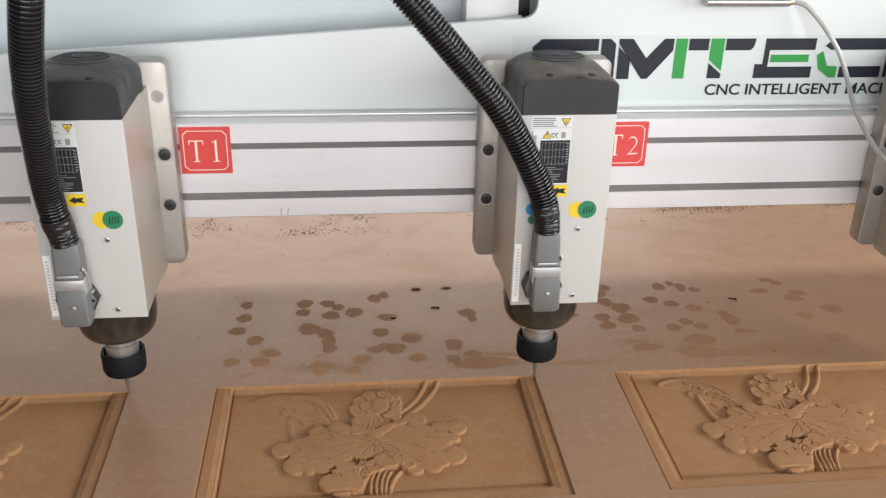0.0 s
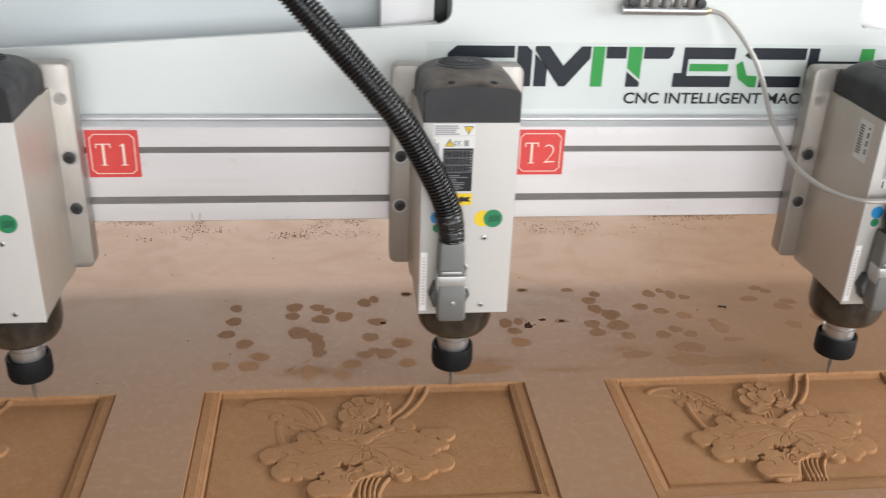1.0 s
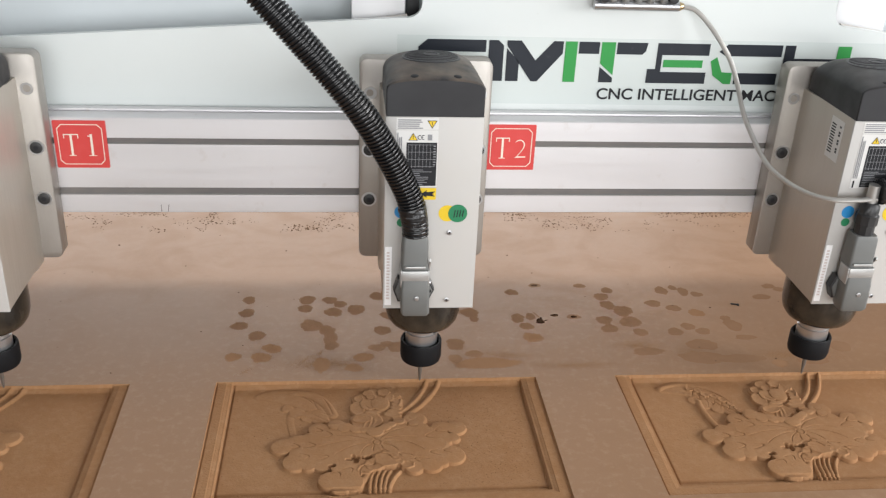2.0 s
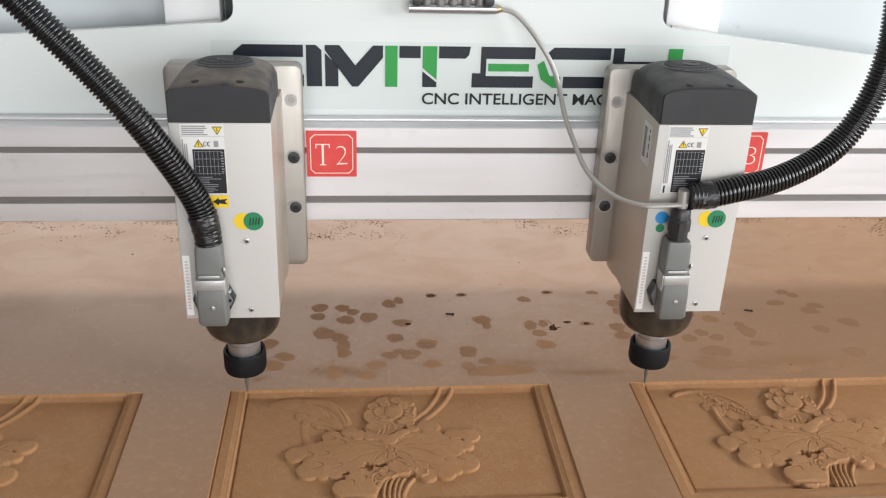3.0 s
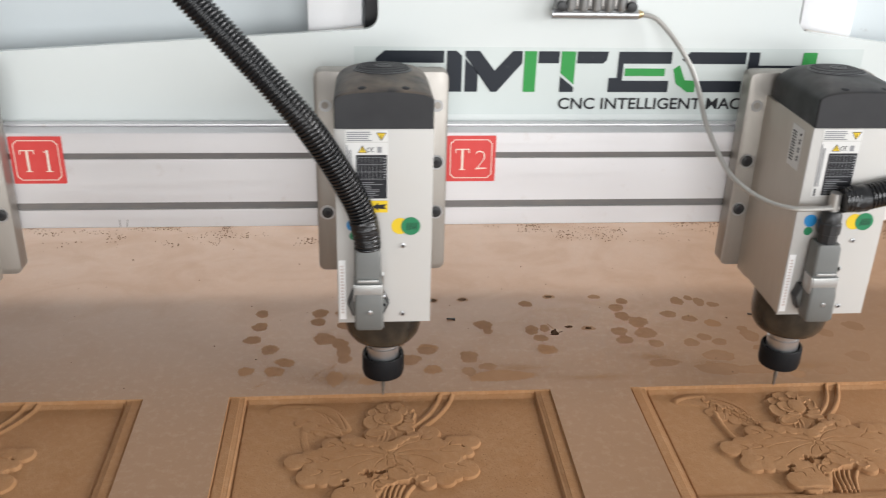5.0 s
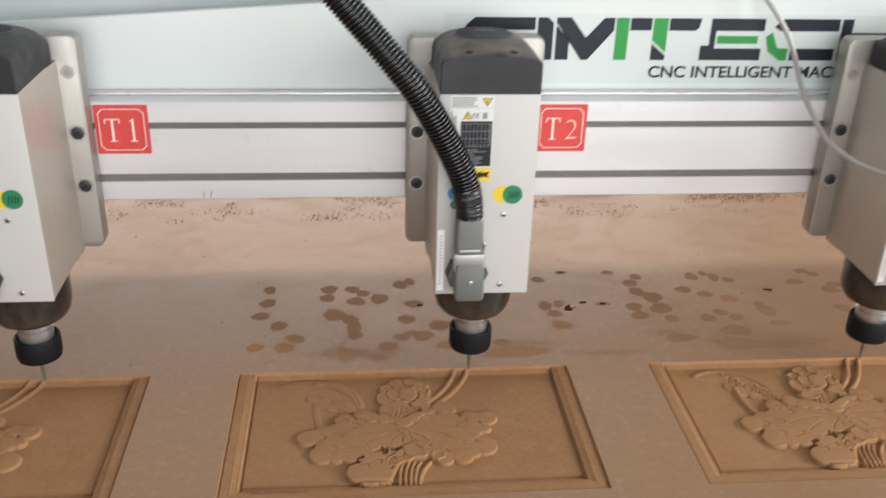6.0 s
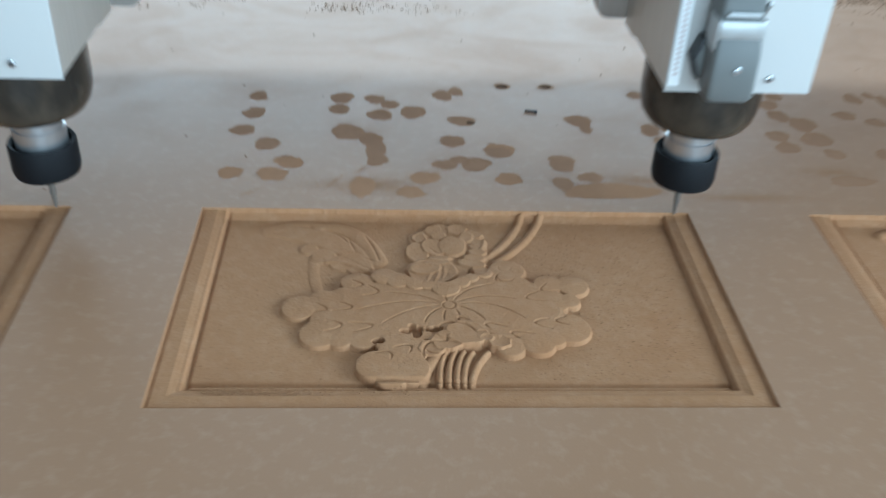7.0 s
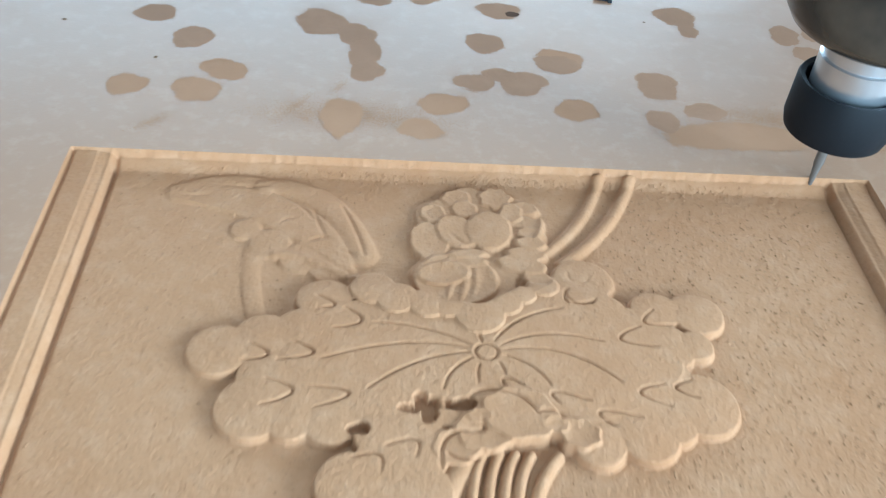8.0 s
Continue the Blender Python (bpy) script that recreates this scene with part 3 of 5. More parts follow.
    ridge([(0.2172, -0.0972), (0.2150, -0.1049), (0.2136, -0.1138)], 0.0032, 0.0064)
    ridge([(0.2245, -0.0955), (0.2228, -0.1046), (0.2200, -0.1138)], 0.0034, 0.0066)
    ridge([(0.2300, -0.0880), (0.2310, -0.0990), (0.2262, -0.1110)], 0.0040, 0.0063)
    dish(0.2391, -0.0548, 0.0136, 0.0172, 0, 0.0073, -0.0009, 0.02, 0.0004)
    groove([(0.2170, -0.0575), (0.2235, -0.0690), (0.2330, -0.0700)], 0.0007, 0.0010)
    # two small round leaves cut in outline
    for cx, cy, r in ((0.2842, -0.0898, 0.0056), (0.2834, -0.1045, 0.0080)):
        d = np.hypot(U - cx, V - cy)
        h = h - 0.0014 * np.exp(-((d - r) / 0.0006) ** 2) * smooth01((0.35 * r - (V - cy) - 0.5 * (U - cx)) / (0.8 * r))
    # curled leaf over the reeds
    for k, (tx, bx) in enumerate(((0.2265, 0.2195), (0.2335, 0.2265), (0.2405, 0.2330), (0.2475, 0.2385), (0.2600, 0.2440))):
        ridge([(tx, -0.204), ((tx + bx) / 2 - 0.003, -0.216), (bx, -0.241)], 0.0030, 0.0064 - 0.0003 * k)
    ridge([(0.222, -0.203), (0.2135, -0.214), (0.205, -0.236)], 0.0065, 0.0072)
    dish(0.2150, -0.2020, 0.0120, 0.0105, 30, 0.0084, 0.0012)
    dish(0.2285, -0.1930, 0.0150, 0.0125, 10, 0.0090, 0.0012)
    dish(0.2700, -0.1945, 0.0105, 0.0090, -10, 0.0088, 0.0021, 0.08)
    dish(0.2440, -0.1845, 0.0185, 0.0155, -12, 0.0100, 0.0008, 0.06)
    dish(0.2600, -0.1905, 0.0065, 0.0050, 0, 0.0096, 0.0016)
    dish(0.2255, -0.1865, 0.0065, 0.0045, 0, 0.0100, 0.0014)
    # rolled edge of the curled leaf
    for pts in ([(0.2188, -0.1811), (0.2233, -0.1672), (0.237, -0.1722)],
                [(0.237, -0.1722), (0.2464, -0.1725), (0.2517, -0.1839)],
                [(0.2517, -0.1839), (0.2594, -0.1808), (0.2635, -0.1855)],
                [(0.2078, -0.2138), (0.2055, -0.1926), (0.2218, -0.195)],
                [(0.2102, -0.2059), (0.2151, -0.211), (0.2239, -0.2082)],
                [(0.2218, -0.194), (0.2292, -0.1957), (0.2267, -0.1884)]):
        groove(pts, 0.0009, 0.0013)
    # pierced spots
    for cx, cy, a, b, deep in ((0.1945, -0.1818, 0.0046, 0.0026, 0.004), (0.1992, -0.1770, 0.0028, 0.0050, 0.003), (0.2030, -0.1855, 0.0034, 0.0042, 0.003), (0.2060, -0.1790, 0.0075, 0.0036, 0.0015),
                               (0.2150, -0.1798, 0.0052, 0.0030, 0.001), (0.2200, -0.1792, 0.0042, 0.0036, 0.004), (0.1719, -0.1934, 0.0046, 0.0032, 0.004)):
        d = np.hypot((U - cx) / a, (V - cy) / b)
        d = d * (1 + 0.12 * np.sin(3 * np.arctan2(V - cy, U - cx) + 300 * cx))
        h = h - smooth01((1.2 - d) / 0.3) * (h - np.minimum(h, 0.0018 - 1.4 * deep))
    ridge([(0.2085, -0.1740), (0.2092, -0.1800), (0.2085, -0.1860)], 0.0024, 0.0062)
    return (0.96 if fresh else 0.82) * h


def panel_mesh(fresh, step=0.00055):
    nu, nv = int(PW / step) + 1, int(PD / step) + 1
    u = np.linspace(0, PW, nu)
    v = np.linspace(-PD, 0, nv)
    U, V = np.meshgrid(u, v)
    side = np.minimum(np.minimum(U, PW - U), V + PD)
    top = -V
    floor = -0.0086
    z = -0.0045 * smooth01(side / 0.0010) + 0.0020 * smooth01((side - 0.0014) / 0.0020)
    z = z - 0.0008 * smooth01((side - 0.0155) / 0.0008) - 0.0014 * smooth01((side - 0.0165) / 0.0060)
    z = z + (floor + 0.0047) * smooth01((side - 0.0228) / 0.0026) - 0.0030 * np.exp(-((side - 0.0260) / 0.0014) ** 2)
    z = z - 0.0034 * np.exp(-((V + PD - 0.0335) / 0.0021) ** 2) * smooth01((side - 0.024) / 0.002)
    z = z + 0.0004 * np.exp(-((side - 0.0224) / 0.0009) ** 2)
    ragged = 0.0010 * np.interp(U, np.linspace(0, PW, 160), np.random.default_rng(8).uniform(-1, 1, 160))
    z = z * (0.58 * smooth01((top + 0.0002 + 0.6 * ragged) / 0.0013) + 0.42 * smooth01(top / 0.0110))
    inner = smooth01((side - 0.0235) / 0.0016) * smooth01(top / 0.0025)
    h = lotus(U, V, fresh)
    if not fresh:  # dust softens the fine cuts of the flower and the young leaf
        soft = h
        for _ in range(4):
            soft = (soft + np.roll(soft, 1, 0) + np.roll(soft, -1, 0) + np.roll(soft, 1, 1) + np.roll(soft, -1, 1)) / 5
        w = smooth01((V + 0.108) / 0.012) * 0.9
        h = h * (1 - w) + 0.80 * soft * w
    z = z + np.where(inner > 0, h, 0) * inner
    rng = np.random.default_rng(4)
    rough = rng.normal(0, 1, (nv // 5 + 2, nu // 5 + 2))
    z = z + np.where((side > 0.003) & (top > 0.004), 0.00005 * np.kron(rough, np.ones((5, 5)))[:nv, :nu], 0) + np.where((side > 0.003) & (top > 0.004), rng.normal(0, 0.00005, (nv, nu)), 0)
    z[0, :] = z[-1, :] = 0
    z[:, 0] = z[:, -1] = 0
    co = np.stack([U, V, z], -1).reshape(-1, 3)
    i = np.arange(nu * nv).reshape(nv, nu)
    quads = np.stack([i[:-1, :-1], i[:-1, 1:], i[1:, 1:], i[1:, :-1]], -1).reshape(-1, 4)
    me = bpy.data.meshes.new("carved_panel")
    me.vertices.add(len(co))
    me.vertices.foreach_set("co", co.ravel())
    me.loops.add(quads.size)
    me.loops.foreach_set("vertex_index", quads.ravel().astype(np.int32))
    me.polygons.add(len(quads))
    me.polygons.foreach_set("loop_start", np.arange(0, quads.size, 4, dtype=np.int32))
    me.update(calc_edges=True)
    me.validate()
    me.materials.append(CARVED.m)
    me.shade_smooth()
    return me


def board():
    ob = new("fibreboard_sheet")
    ob.matrix_basis = pose(0, 0, 0)
    tagged(ob, "large grey-brown fibreboard sheet with carved lotus panels, dusty and stained", "board")
    xs = [BX0, -PITCH, -PITCH + PW, 0, PW, PITCH, PITCH + PW, BX1]
    ys = [BY0, -PD, 0, BY1]
    b = bmesh.new()
    v = {(i, j): b.verts.new((x, y, 0)) for i, x in enumerate(xs) for j, y in enumerate(ys)}
    for i in range(7):
        for j in range(3):
            if not (j == 1 and i in (1, 3, 5)):
                b.faces.new((v[i, j], v[i + 1, j], v[i + 1, j + 1], v[i, j + 1]))
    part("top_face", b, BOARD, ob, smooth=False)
    b = box(BX0, BX1, BY0, BY1, -0.022, -0.0165)
    box(BX0, BX1, BY0, BY0 + 0.004, -0.0165, -0.0003, bm=b)
    box(BX0, BX1, BY1 - 0.004, BY1, -0.0165, -0.0003, bm=b)
    box(BX0, BX0 + 0.004, BY0 + 0.004, BY1 - 0.004, -0.0165, -0.0003, bm=b)
    box(BX1 - 0.004, BX1, BY0 + 0.004, BY1 - 0.004, -0.0165, -0.0003, bm=b)
    part("core", b, EDGE, ob, smooth=False)
    dusted, crisp, side = panel_mesh(False), panel_mesh(True), panel_mesh(False, 0.0012)
    for k in (-1, 0, 1):
        p = new("carved_panel", (side, dusted, crisp)[k + 1])
        p.parent = ob
        p.matrix_basis = pose(k * PITCH, 0, 0)
        tagged(p, "crisp raw tan relief of a lotus flower and leaf in a sunk frame" if k == 1 else "raw tan relief of a lotus flower and leaf in a sunk frame")
    tagged(part("machine_bed", box(BX0 - 0.1, BX1 + 0.1, BY0 - 0.05, BY1 + 0.1, FLOOR_Z, -0.0225, 0.01), BED), "grey painted machine bed under the fibreboard sheet", "machine bed")


board()


def stain(cx, cy, a, b, turn, mat, level, seed, label, name="damp_stain", category="stain"):
    rnd = random.Random(seed)
    ph = [rnd.uniform(0, 6.28) for _ in range(4)]
    pts = []
    for i in range(36):
        t = 2 * math.pi * i / 36
        k = 1 + 0.06 * math.sin(2 * t + ph[0]) + 0.06 * math.sin(3 * t + ph[1]) + 0.04 * math.sin(5 * t + ph[2]) + 0.025 * math.sin(9 * t + ph[3])
        p, q = a * k * math.cos(t), b * k * math.sin(t)
        c, s = math.cos(radians(turn)), math.sin(radians(turn))
        pts.append((p * c - q * s, p * s + q * c))
    bm = bmesh.new()
    tide = bm.verts.layers.float.new("tide")
    hub = bm.verts.new((0, 0, 0))
    rings = []
    for k in (0.6, 0.8, 0.9, 0.96, 1.0):
        ring = [bm.verts.new((p * k, q * k, 0)) for p, q in pts]
        for v in ring:
            v[tide] = k
        rings.append(ring)
    for i in range(36):
        bm.faces.new((hub, rings[0][i - 1], rings[0][i]))
        for lo, hi in zip(rings, rings[1:]):
            bm.faces.new((lo[i - 1], hi[i - 1], hi[i], lo[i]))
    ob = part(name, bm, mat, smooth=False)
    ob.matrix_basis = pose(cx, cy, 0.00002 + 0.0000007 * level)
    return tagged(ob, label, category, "stains on the sheet")


COUNT = [0]


def damp(cx, cy, a, b, turn=0):
    COUNT[0] += 1
    stain(cx, cy, a, b, turn, STAIN, COUNT[0], COUNT[0], "brown damp stain soaked into the dusty fibreboard")


def dry(cx, cy, a, b, turn=0):
    COUNT[0] += 1
    stain(cx, cy, a, b, turn, PALE_STAIN, COUNT[0], COUNT[0], "pale tan dried stain on the dusty fibreboard")


def burn(cx, cy, a, b, turn=0):
    COUNT[0] += 1
    stain(cx, cy, a, b, turn, DARK_SPOT, COUNT[0], COUNT[0], "small dark burnt spot on the fibreboard", "burn_mark")


SMEAR = soaked("dust_smear", (0.33, 0.178, 0.084), (0.30, 0.16, 0.074), (0.30, 0.16, 0.074), 0.53, 0.10)


def smear(cx, cy, a, b, turn=0):
    COUNT[0] += 1
    stain(cx, cy, a, b, turn, SMEAR, COUNT[0], COUNT[0], "faint brown dust smear wiped across the fibreboard", "dust_smear")["kind"] = "stuff"


def stains():
    for x, y, a, b in ((-0.28, 0.66, 0.20, 0.055), (0.02, 0.64, 0.16, 0.05), (0.30, 0.67, 0.22, 0.06), (0.66, 0.63, 0.20, 0.05), (0.98, 0.65, 0.22, 0.055), (1.28, 0.64, 0.16, 0.05)):
        smear(x, y, a, b, 3)
    smear(0.123, 0.050, 0.0503, 0.0125, -121)
    for x, y, a, b in ((0.55, 0.030, 0.17, 0.026), (0.44, 0.062, 0.12, 0.030), (0.90, 0.050, 0.20, 0.040), (0.66, 0.085, 0.10, 0.035), (0.16, 0.045, 0.15, 0.035), (0.745, 0.060, 0.05, 0.045)):
        smear(x, y, a, b)
    smear(0.131, 0.039, 0.0200, 0.0150, -56)
    smear(0.167, 0.049, 0.0230, 0.0085, 18)
    smear(0.040, 0.028, 0.0300, 0.0120, -138)
    smear(0.150, 0.076, 0.0300, 0.0090, -118)
    smear(0.237, 0.080, 0.0180, 0.0080, -23)
    damp(0.026, 0.247, 0.0123, 0.0140)
    damp(0.026, 0.203, 0.0147, 0.0152)
    damp(0.018, 0.161, 0.0153, 0.0145)
    damp(0.048, 0.130, 0.0159, 0.0158)
    damp(0.124, 0.246, 0.0162, 0.0161)
    damp(0.122, 0.216, 0.0150, 0.0136)
    damp(0.163, 0.244, 0.0134, 0.0141)
    damp(0.180, 0.230, 0.0133, 0.0119)
    damp(0.169, 0.203, 0.0177, 0.0154)
    damp(0.207, 0.211, 0.0160, 0.0195)
    damp(0.134, 0.160, 0.0209, 0.0201)
    damp(0.159, 0.145, 0.0153, 0.0161)
    damp(0.165, 0.120, 0.0124, 0.0227)
    damp(0.167, 0.098, 0.0123, 0.0153)
    damp(0.243, 0.257, 0.0136, 0.0164)
    damp(0.260, 0.269, 0.0098, 0.0145)
    dry(0.071, 0.093, 0.0147, 0.0134)
    damp(0.263, 0.191, 0.0170, 0.0152)
    damp(0.249, 0.142, 0.0165, 0.0143)
    damp(0.276, 0.096, 0.0152, 0.0102)
    damp(0.256, 0.100, 0.0134, 0.0102)
    damp(0.399, 0.196, 0.0173, 0.0173)
    damp(0.404, 0.175, 0.0085, 0.0113)
    damp(0.365, 0.101, 0.0163, 0.0138)
    damp(0.390, 0.070, 0.0134, 0.0083)
    damp(0.482, 0.267, 0.0131, 0.0125)
    damp(0.479, 0.180, 0.0115, 0.0133)
    damp(0.501, 0.181, 0.0096, 0.0133)
    damp(0.489, 0.150, 0.0132, 0.0128)
    dry(0.301, 0.126, 0.0201, 0.0141)
    dry(0.408, 0.040, 0.0615, 0.0193)
    dry(0.493, 0.114, 0.0203, 0.0176)
    damp(0.656, 0.271, 0.0112, 0.0128)
    damp(0.640, 0.248, 0.0150, 0.0145)
    damp(0.644, 0.218, 0.0148, 0.0161)
    damp(0.666, 0.197, 0.0195, 0.0197)
    damp(0.626, 0.167, 0.0153, 0.0152)
    damp(0.669, 0.160, 0.0211, 0.0189)
    damp(0.628, 0.139, 0.0160, 0.0147)
    damp(0.677, 0.126, 0.0141, 0.0127)
    damp(0.727, 0.222, 0.0149, 0.0142)
    damp(0.756, 0.269, 0.0123, 0.0171)
    damp(0.780, 0.279, 0.0083, 0.0108)
    damp(0.795, 0.264, 0.0113, 0.0171)
    damp(0.817, 0.254, 0.0123, 0.0105)
    damp(0.759, 0.205, 0.0148, 0.0119)
    damp(0.764, 0.143, 0.0134, 0.0130)
    damp(0.737, 0.126, 0.0142, 0.0145)
    damp(0.785, 0.127, 0.0133, 0.0128)
    damp(0.839, 0.167, 0.0107, 0.0115)
    damp(0.844, 0.145, 0.0174, 0.0207)
    damp(0.851, 0.106, 0.0208, 0.0089)
    damp(0.769, 0.085, 0.0278, 0.0191)
    damp(0.963, 0.282, 0.0137, 0.0109)
    damp(0.978, 0.270, 0.0115, 0.0108)
    damp(0.934, 0.242, 0.0205, 0.0105)
    dry(0.794, 0.188, 0.0167, 0.0157)
    damp(0.758, 0.046, 0.0407, 0.0199)
    damp(0.820, 0.042, 0.0453, 0.0132)
    damp(0.879, 0.028, 0.0145, 0.0097)
    damp(0.673, 0.067, 0.0272, 0.0135)
    damp(1.002, 0.230, 0.0175, 0.0124)
    damp(0.985, 0.212, 0.0184, 0.0141)
    damp(1.037, 0.170, 0.0200, 0.0174, -38)
    damp(0.977, 0.149, 0.0158, 0.0151)
    damp(0.999, 0.074, 0.0227, 0.0173)
    damp(0.935, 0.035, 0.0276, 0.0164)
    dry(0.876, 0.026, 0.0154, 0.0129)
    dry(0.017, 0.068, 0.0152, 0.0152)
    dry(0.060, 0.066, 0.0182, 0.0179)
    dry(0.078, 0.089, 0.0145, 0.0140)
    dry(0.153, 0.043, 0.0154, 0.0269)
    dry(0.217, 0.062, 0.0191, 0.0153)
    dry(0.202, 0.033, 0.0169, 0.0136)
    dry(0.304, 0.062, 0.0174, 0.0148)
    damp(0.298, 0.118, 0.0182, 0.0130)
    damp(0.364, 0.095, 0.0153, 0.0176)
    damp(0.360, 0.054, 0.0115, 0.0146)
    damp(0.391, 0.066, 0.0157, 0.0096)
    damp(0.239, 0.090, 0.0153, 0.0114)
    damp(0.269, 0.086, 0.0139, 0.0120)
    damp(0.478, 0.173, 0.0109, 0.0141)
    damp(0.318, 0.2855, 0.012, 0.010)
    burn(0.318, 0.2855, 0.008, 0.006)
    damp(0.372, 0.2865, 0.012, 0.009)
    burn(0.372, 0.2865, 0.008, 0.005)
    damp(0.528, 0.292, 0.013, 0.008)
    burn(0.528, 0.292, 0.007, 0.004)
    damp(0.610, 0.289, 0.012, 0.009)
    burn(0.5434, 0.1845, 0.007, 0.005)
    damp(0.5754, 0.179, 0.013, 0.009)
    burn(0.5754, 0.179, 0.006, 0.004)
    burn(0.2725, 0.1865, 0.006, 0.004)
    burn(0.5155, 0.166, 0.007, 0.009)
    damp(0.5125, 0.186, 0.0130, 0.0016, 112)
    burn(0.5175, 0.174, 0.0050, 0.0022, 70)
    burn(0.5255, 0.168, 0.0050, 0.0012, 20)
    burn(0.5100, 0.160, 0.0040, 0.0015, -30)


stains()


def staple(cx, cy, turn):
    bm = box(-0.007, 0.007, -0.0012, 0.0012, 0.0, 0.0022, 0.0006)
    box(0.004, 0.0075, -0.0035, 0.0035, 0.0, 0.0016, 0.0005, bm=bm)
    ob = part("staple", bm, INK)
    ob.matrix_basis = pose(cx, cy, 0.0, 0, 0, turn)
    tagged(ob, "bent steel staple stuck in the fibreboard", "staple", "staples in the sheet")


staple(0.3455, 0.217, -8)
staple(0.8732, 0.2147, -15)


def chips(name, label, mat, count, place, seed, lo=0.0008, hi=0.0026):
    rnd = random.Random(seed)
    verts, faces = [], []
    for _ in range(count):
        x, y, z = place(rnd)
        s = rnd.uniform(lo, hi)
        a = rnd.uniform(0, 6.28)
        n = len(verts)
        for k in range(4):
            r = s * rnd.uniform(0.5, 1.2)
            t = a + k * 1.57
            verts.append((x + r * math.cos(t), y + r * math.sin(t), z + 0.0001))
        verts.append((x, y, z + s * rnd.uniform(0.3, 0.8)))
        faces += [(n, n + 1, n + 4), (n + 1, n + 2, n + 4), (n + 2, n + 3, n + 4), (n + 3, n, n + 4)]
    me = bpy.data.meshes.new(name)
    me.from_pydata(verts, [], faces)
    me.materials.append(mat.m)
    return tagged(new(name, me), label, "sawdust", kind="stuff")


def behind(rnd):
    while True:
        x, y = rnd.uniform(-0.9, 1.5), 0.52 + abs(rnd.gauss(0.14, 0.08))
        if noise.noise(Vector((x * 4, y * 7, 0))) + 0.7 * noise.noise(Vector((x * 19, y * 25, 3))) + 3.0 * (y - 0.68) + rnd.uniform(-0.45, 0.35) > 0.0:
            return x, y, 0.0


chips("chip_litter", "dark wood chips scattered on the fibreboard behind the head beam", CHIP, 22000, behind, 3, 0.0005, 0.0024)
chips("stray_chips", "a few stray dark chips on the fibreboard", CHIP, 60, lambda r: (r.uniform(-0.5, 1.1), r.uniform(0.02, 0.55), 0.0), 5)
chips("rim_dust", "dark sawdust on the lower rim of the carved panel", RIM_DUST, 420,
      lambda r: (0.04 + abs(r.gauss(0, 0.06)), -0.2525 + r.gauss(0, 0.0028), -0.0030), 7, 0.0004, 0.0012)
chips("floor_dust", "sawdust grains lying in the carved panel", RIM_DUST, 1700,
      lambda r: (r.uniform(0.30, 0.445) if r.random() < 0.6 else r.uniform(0.03, 0.44), r.uniform(-0.235, -0.006), -0.0085), 9, 0.0003, 0.0011)
def crumb(r):
    v = 0.0050 + abs(r.gauss(0, 0.004))
    return r.triangular(0.05, 0.42, 0.26), -v, -0.0085 * (0.58 + 0.42 * float(smooth01(v / 0.0110)))


chips("edge_crumbs", "pale crumbs of fibreboard along the upper edge of the carving", CARVED, 600,
      crumb, 11, 0.0004, 0.0012)

# ---- head beam and its cover ----
BEAM_Y, X0, X1 = 0.090, -1.35, 2.15
AX = 0.4767


def head_beam():
    ob = riding("head_beam", AX, BEAM_Y, 0.2335, "long milled aluminium head beam with two T-slots", "machine beam")
    z0 = 0.2335

    def s(z):
        return z - z0
    prof = [(0, s(0.2345))]
    for lo, hi in ((0.2612, 0.2722), (0.3372, 0.3462)):
        prof += [(0, s(lo)), (0.010, s(lo)), (0.010, s(lo) - 0.007), (0.024, s(lo) - 0.007), (0.024, s(hi) + 0.007), (0.010, s(hi) + 0.007), (0.010, s(hi)), (0, s(hi))]
    prof += [(0, s(0.3745)), (0.0015, s(0.376)), (0.11, s(0.376)), (0.11, 0), (0.001, 0)]
    part("profile", slab(prof, X0 - AX, X1 - AX, plane="yz"), ALU, ob)
    # bars fill the slots; the hollows' shade is put into their dark colour
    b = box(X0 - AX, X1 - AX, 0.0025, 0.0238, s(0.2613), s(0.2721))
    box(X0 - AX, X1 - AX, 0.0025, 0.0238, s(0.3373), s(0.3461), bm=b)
    part("slot_dark_fill", b, SLOT, ob, "dark bar in the slot, its dirt and shade in the colour", smooth=False)
    b = bmesh.new()
    for x, lean in ((0.1035, 0.0), (0.1125, 0.002)):
        join(b, slab([(x - AX, 0.0015), (x - AX + 0.0009, 0.0015), (x - AX + 0.0009 + lean, 0.0125), (x - AX + lean, 0.0125)], -0.0004, -0.0001))
    part("scuff_mark", b, SLOT, ob, "short dark scuff marks", smooth=False)
    part("guide_strip", box(X0 - AX, X1 - AX, 0.026, 0.0405, s(0.3761), s(0.3798), 0.0012), ALU, ob)


head_beam()

CY = 0.134
MID = 0.774


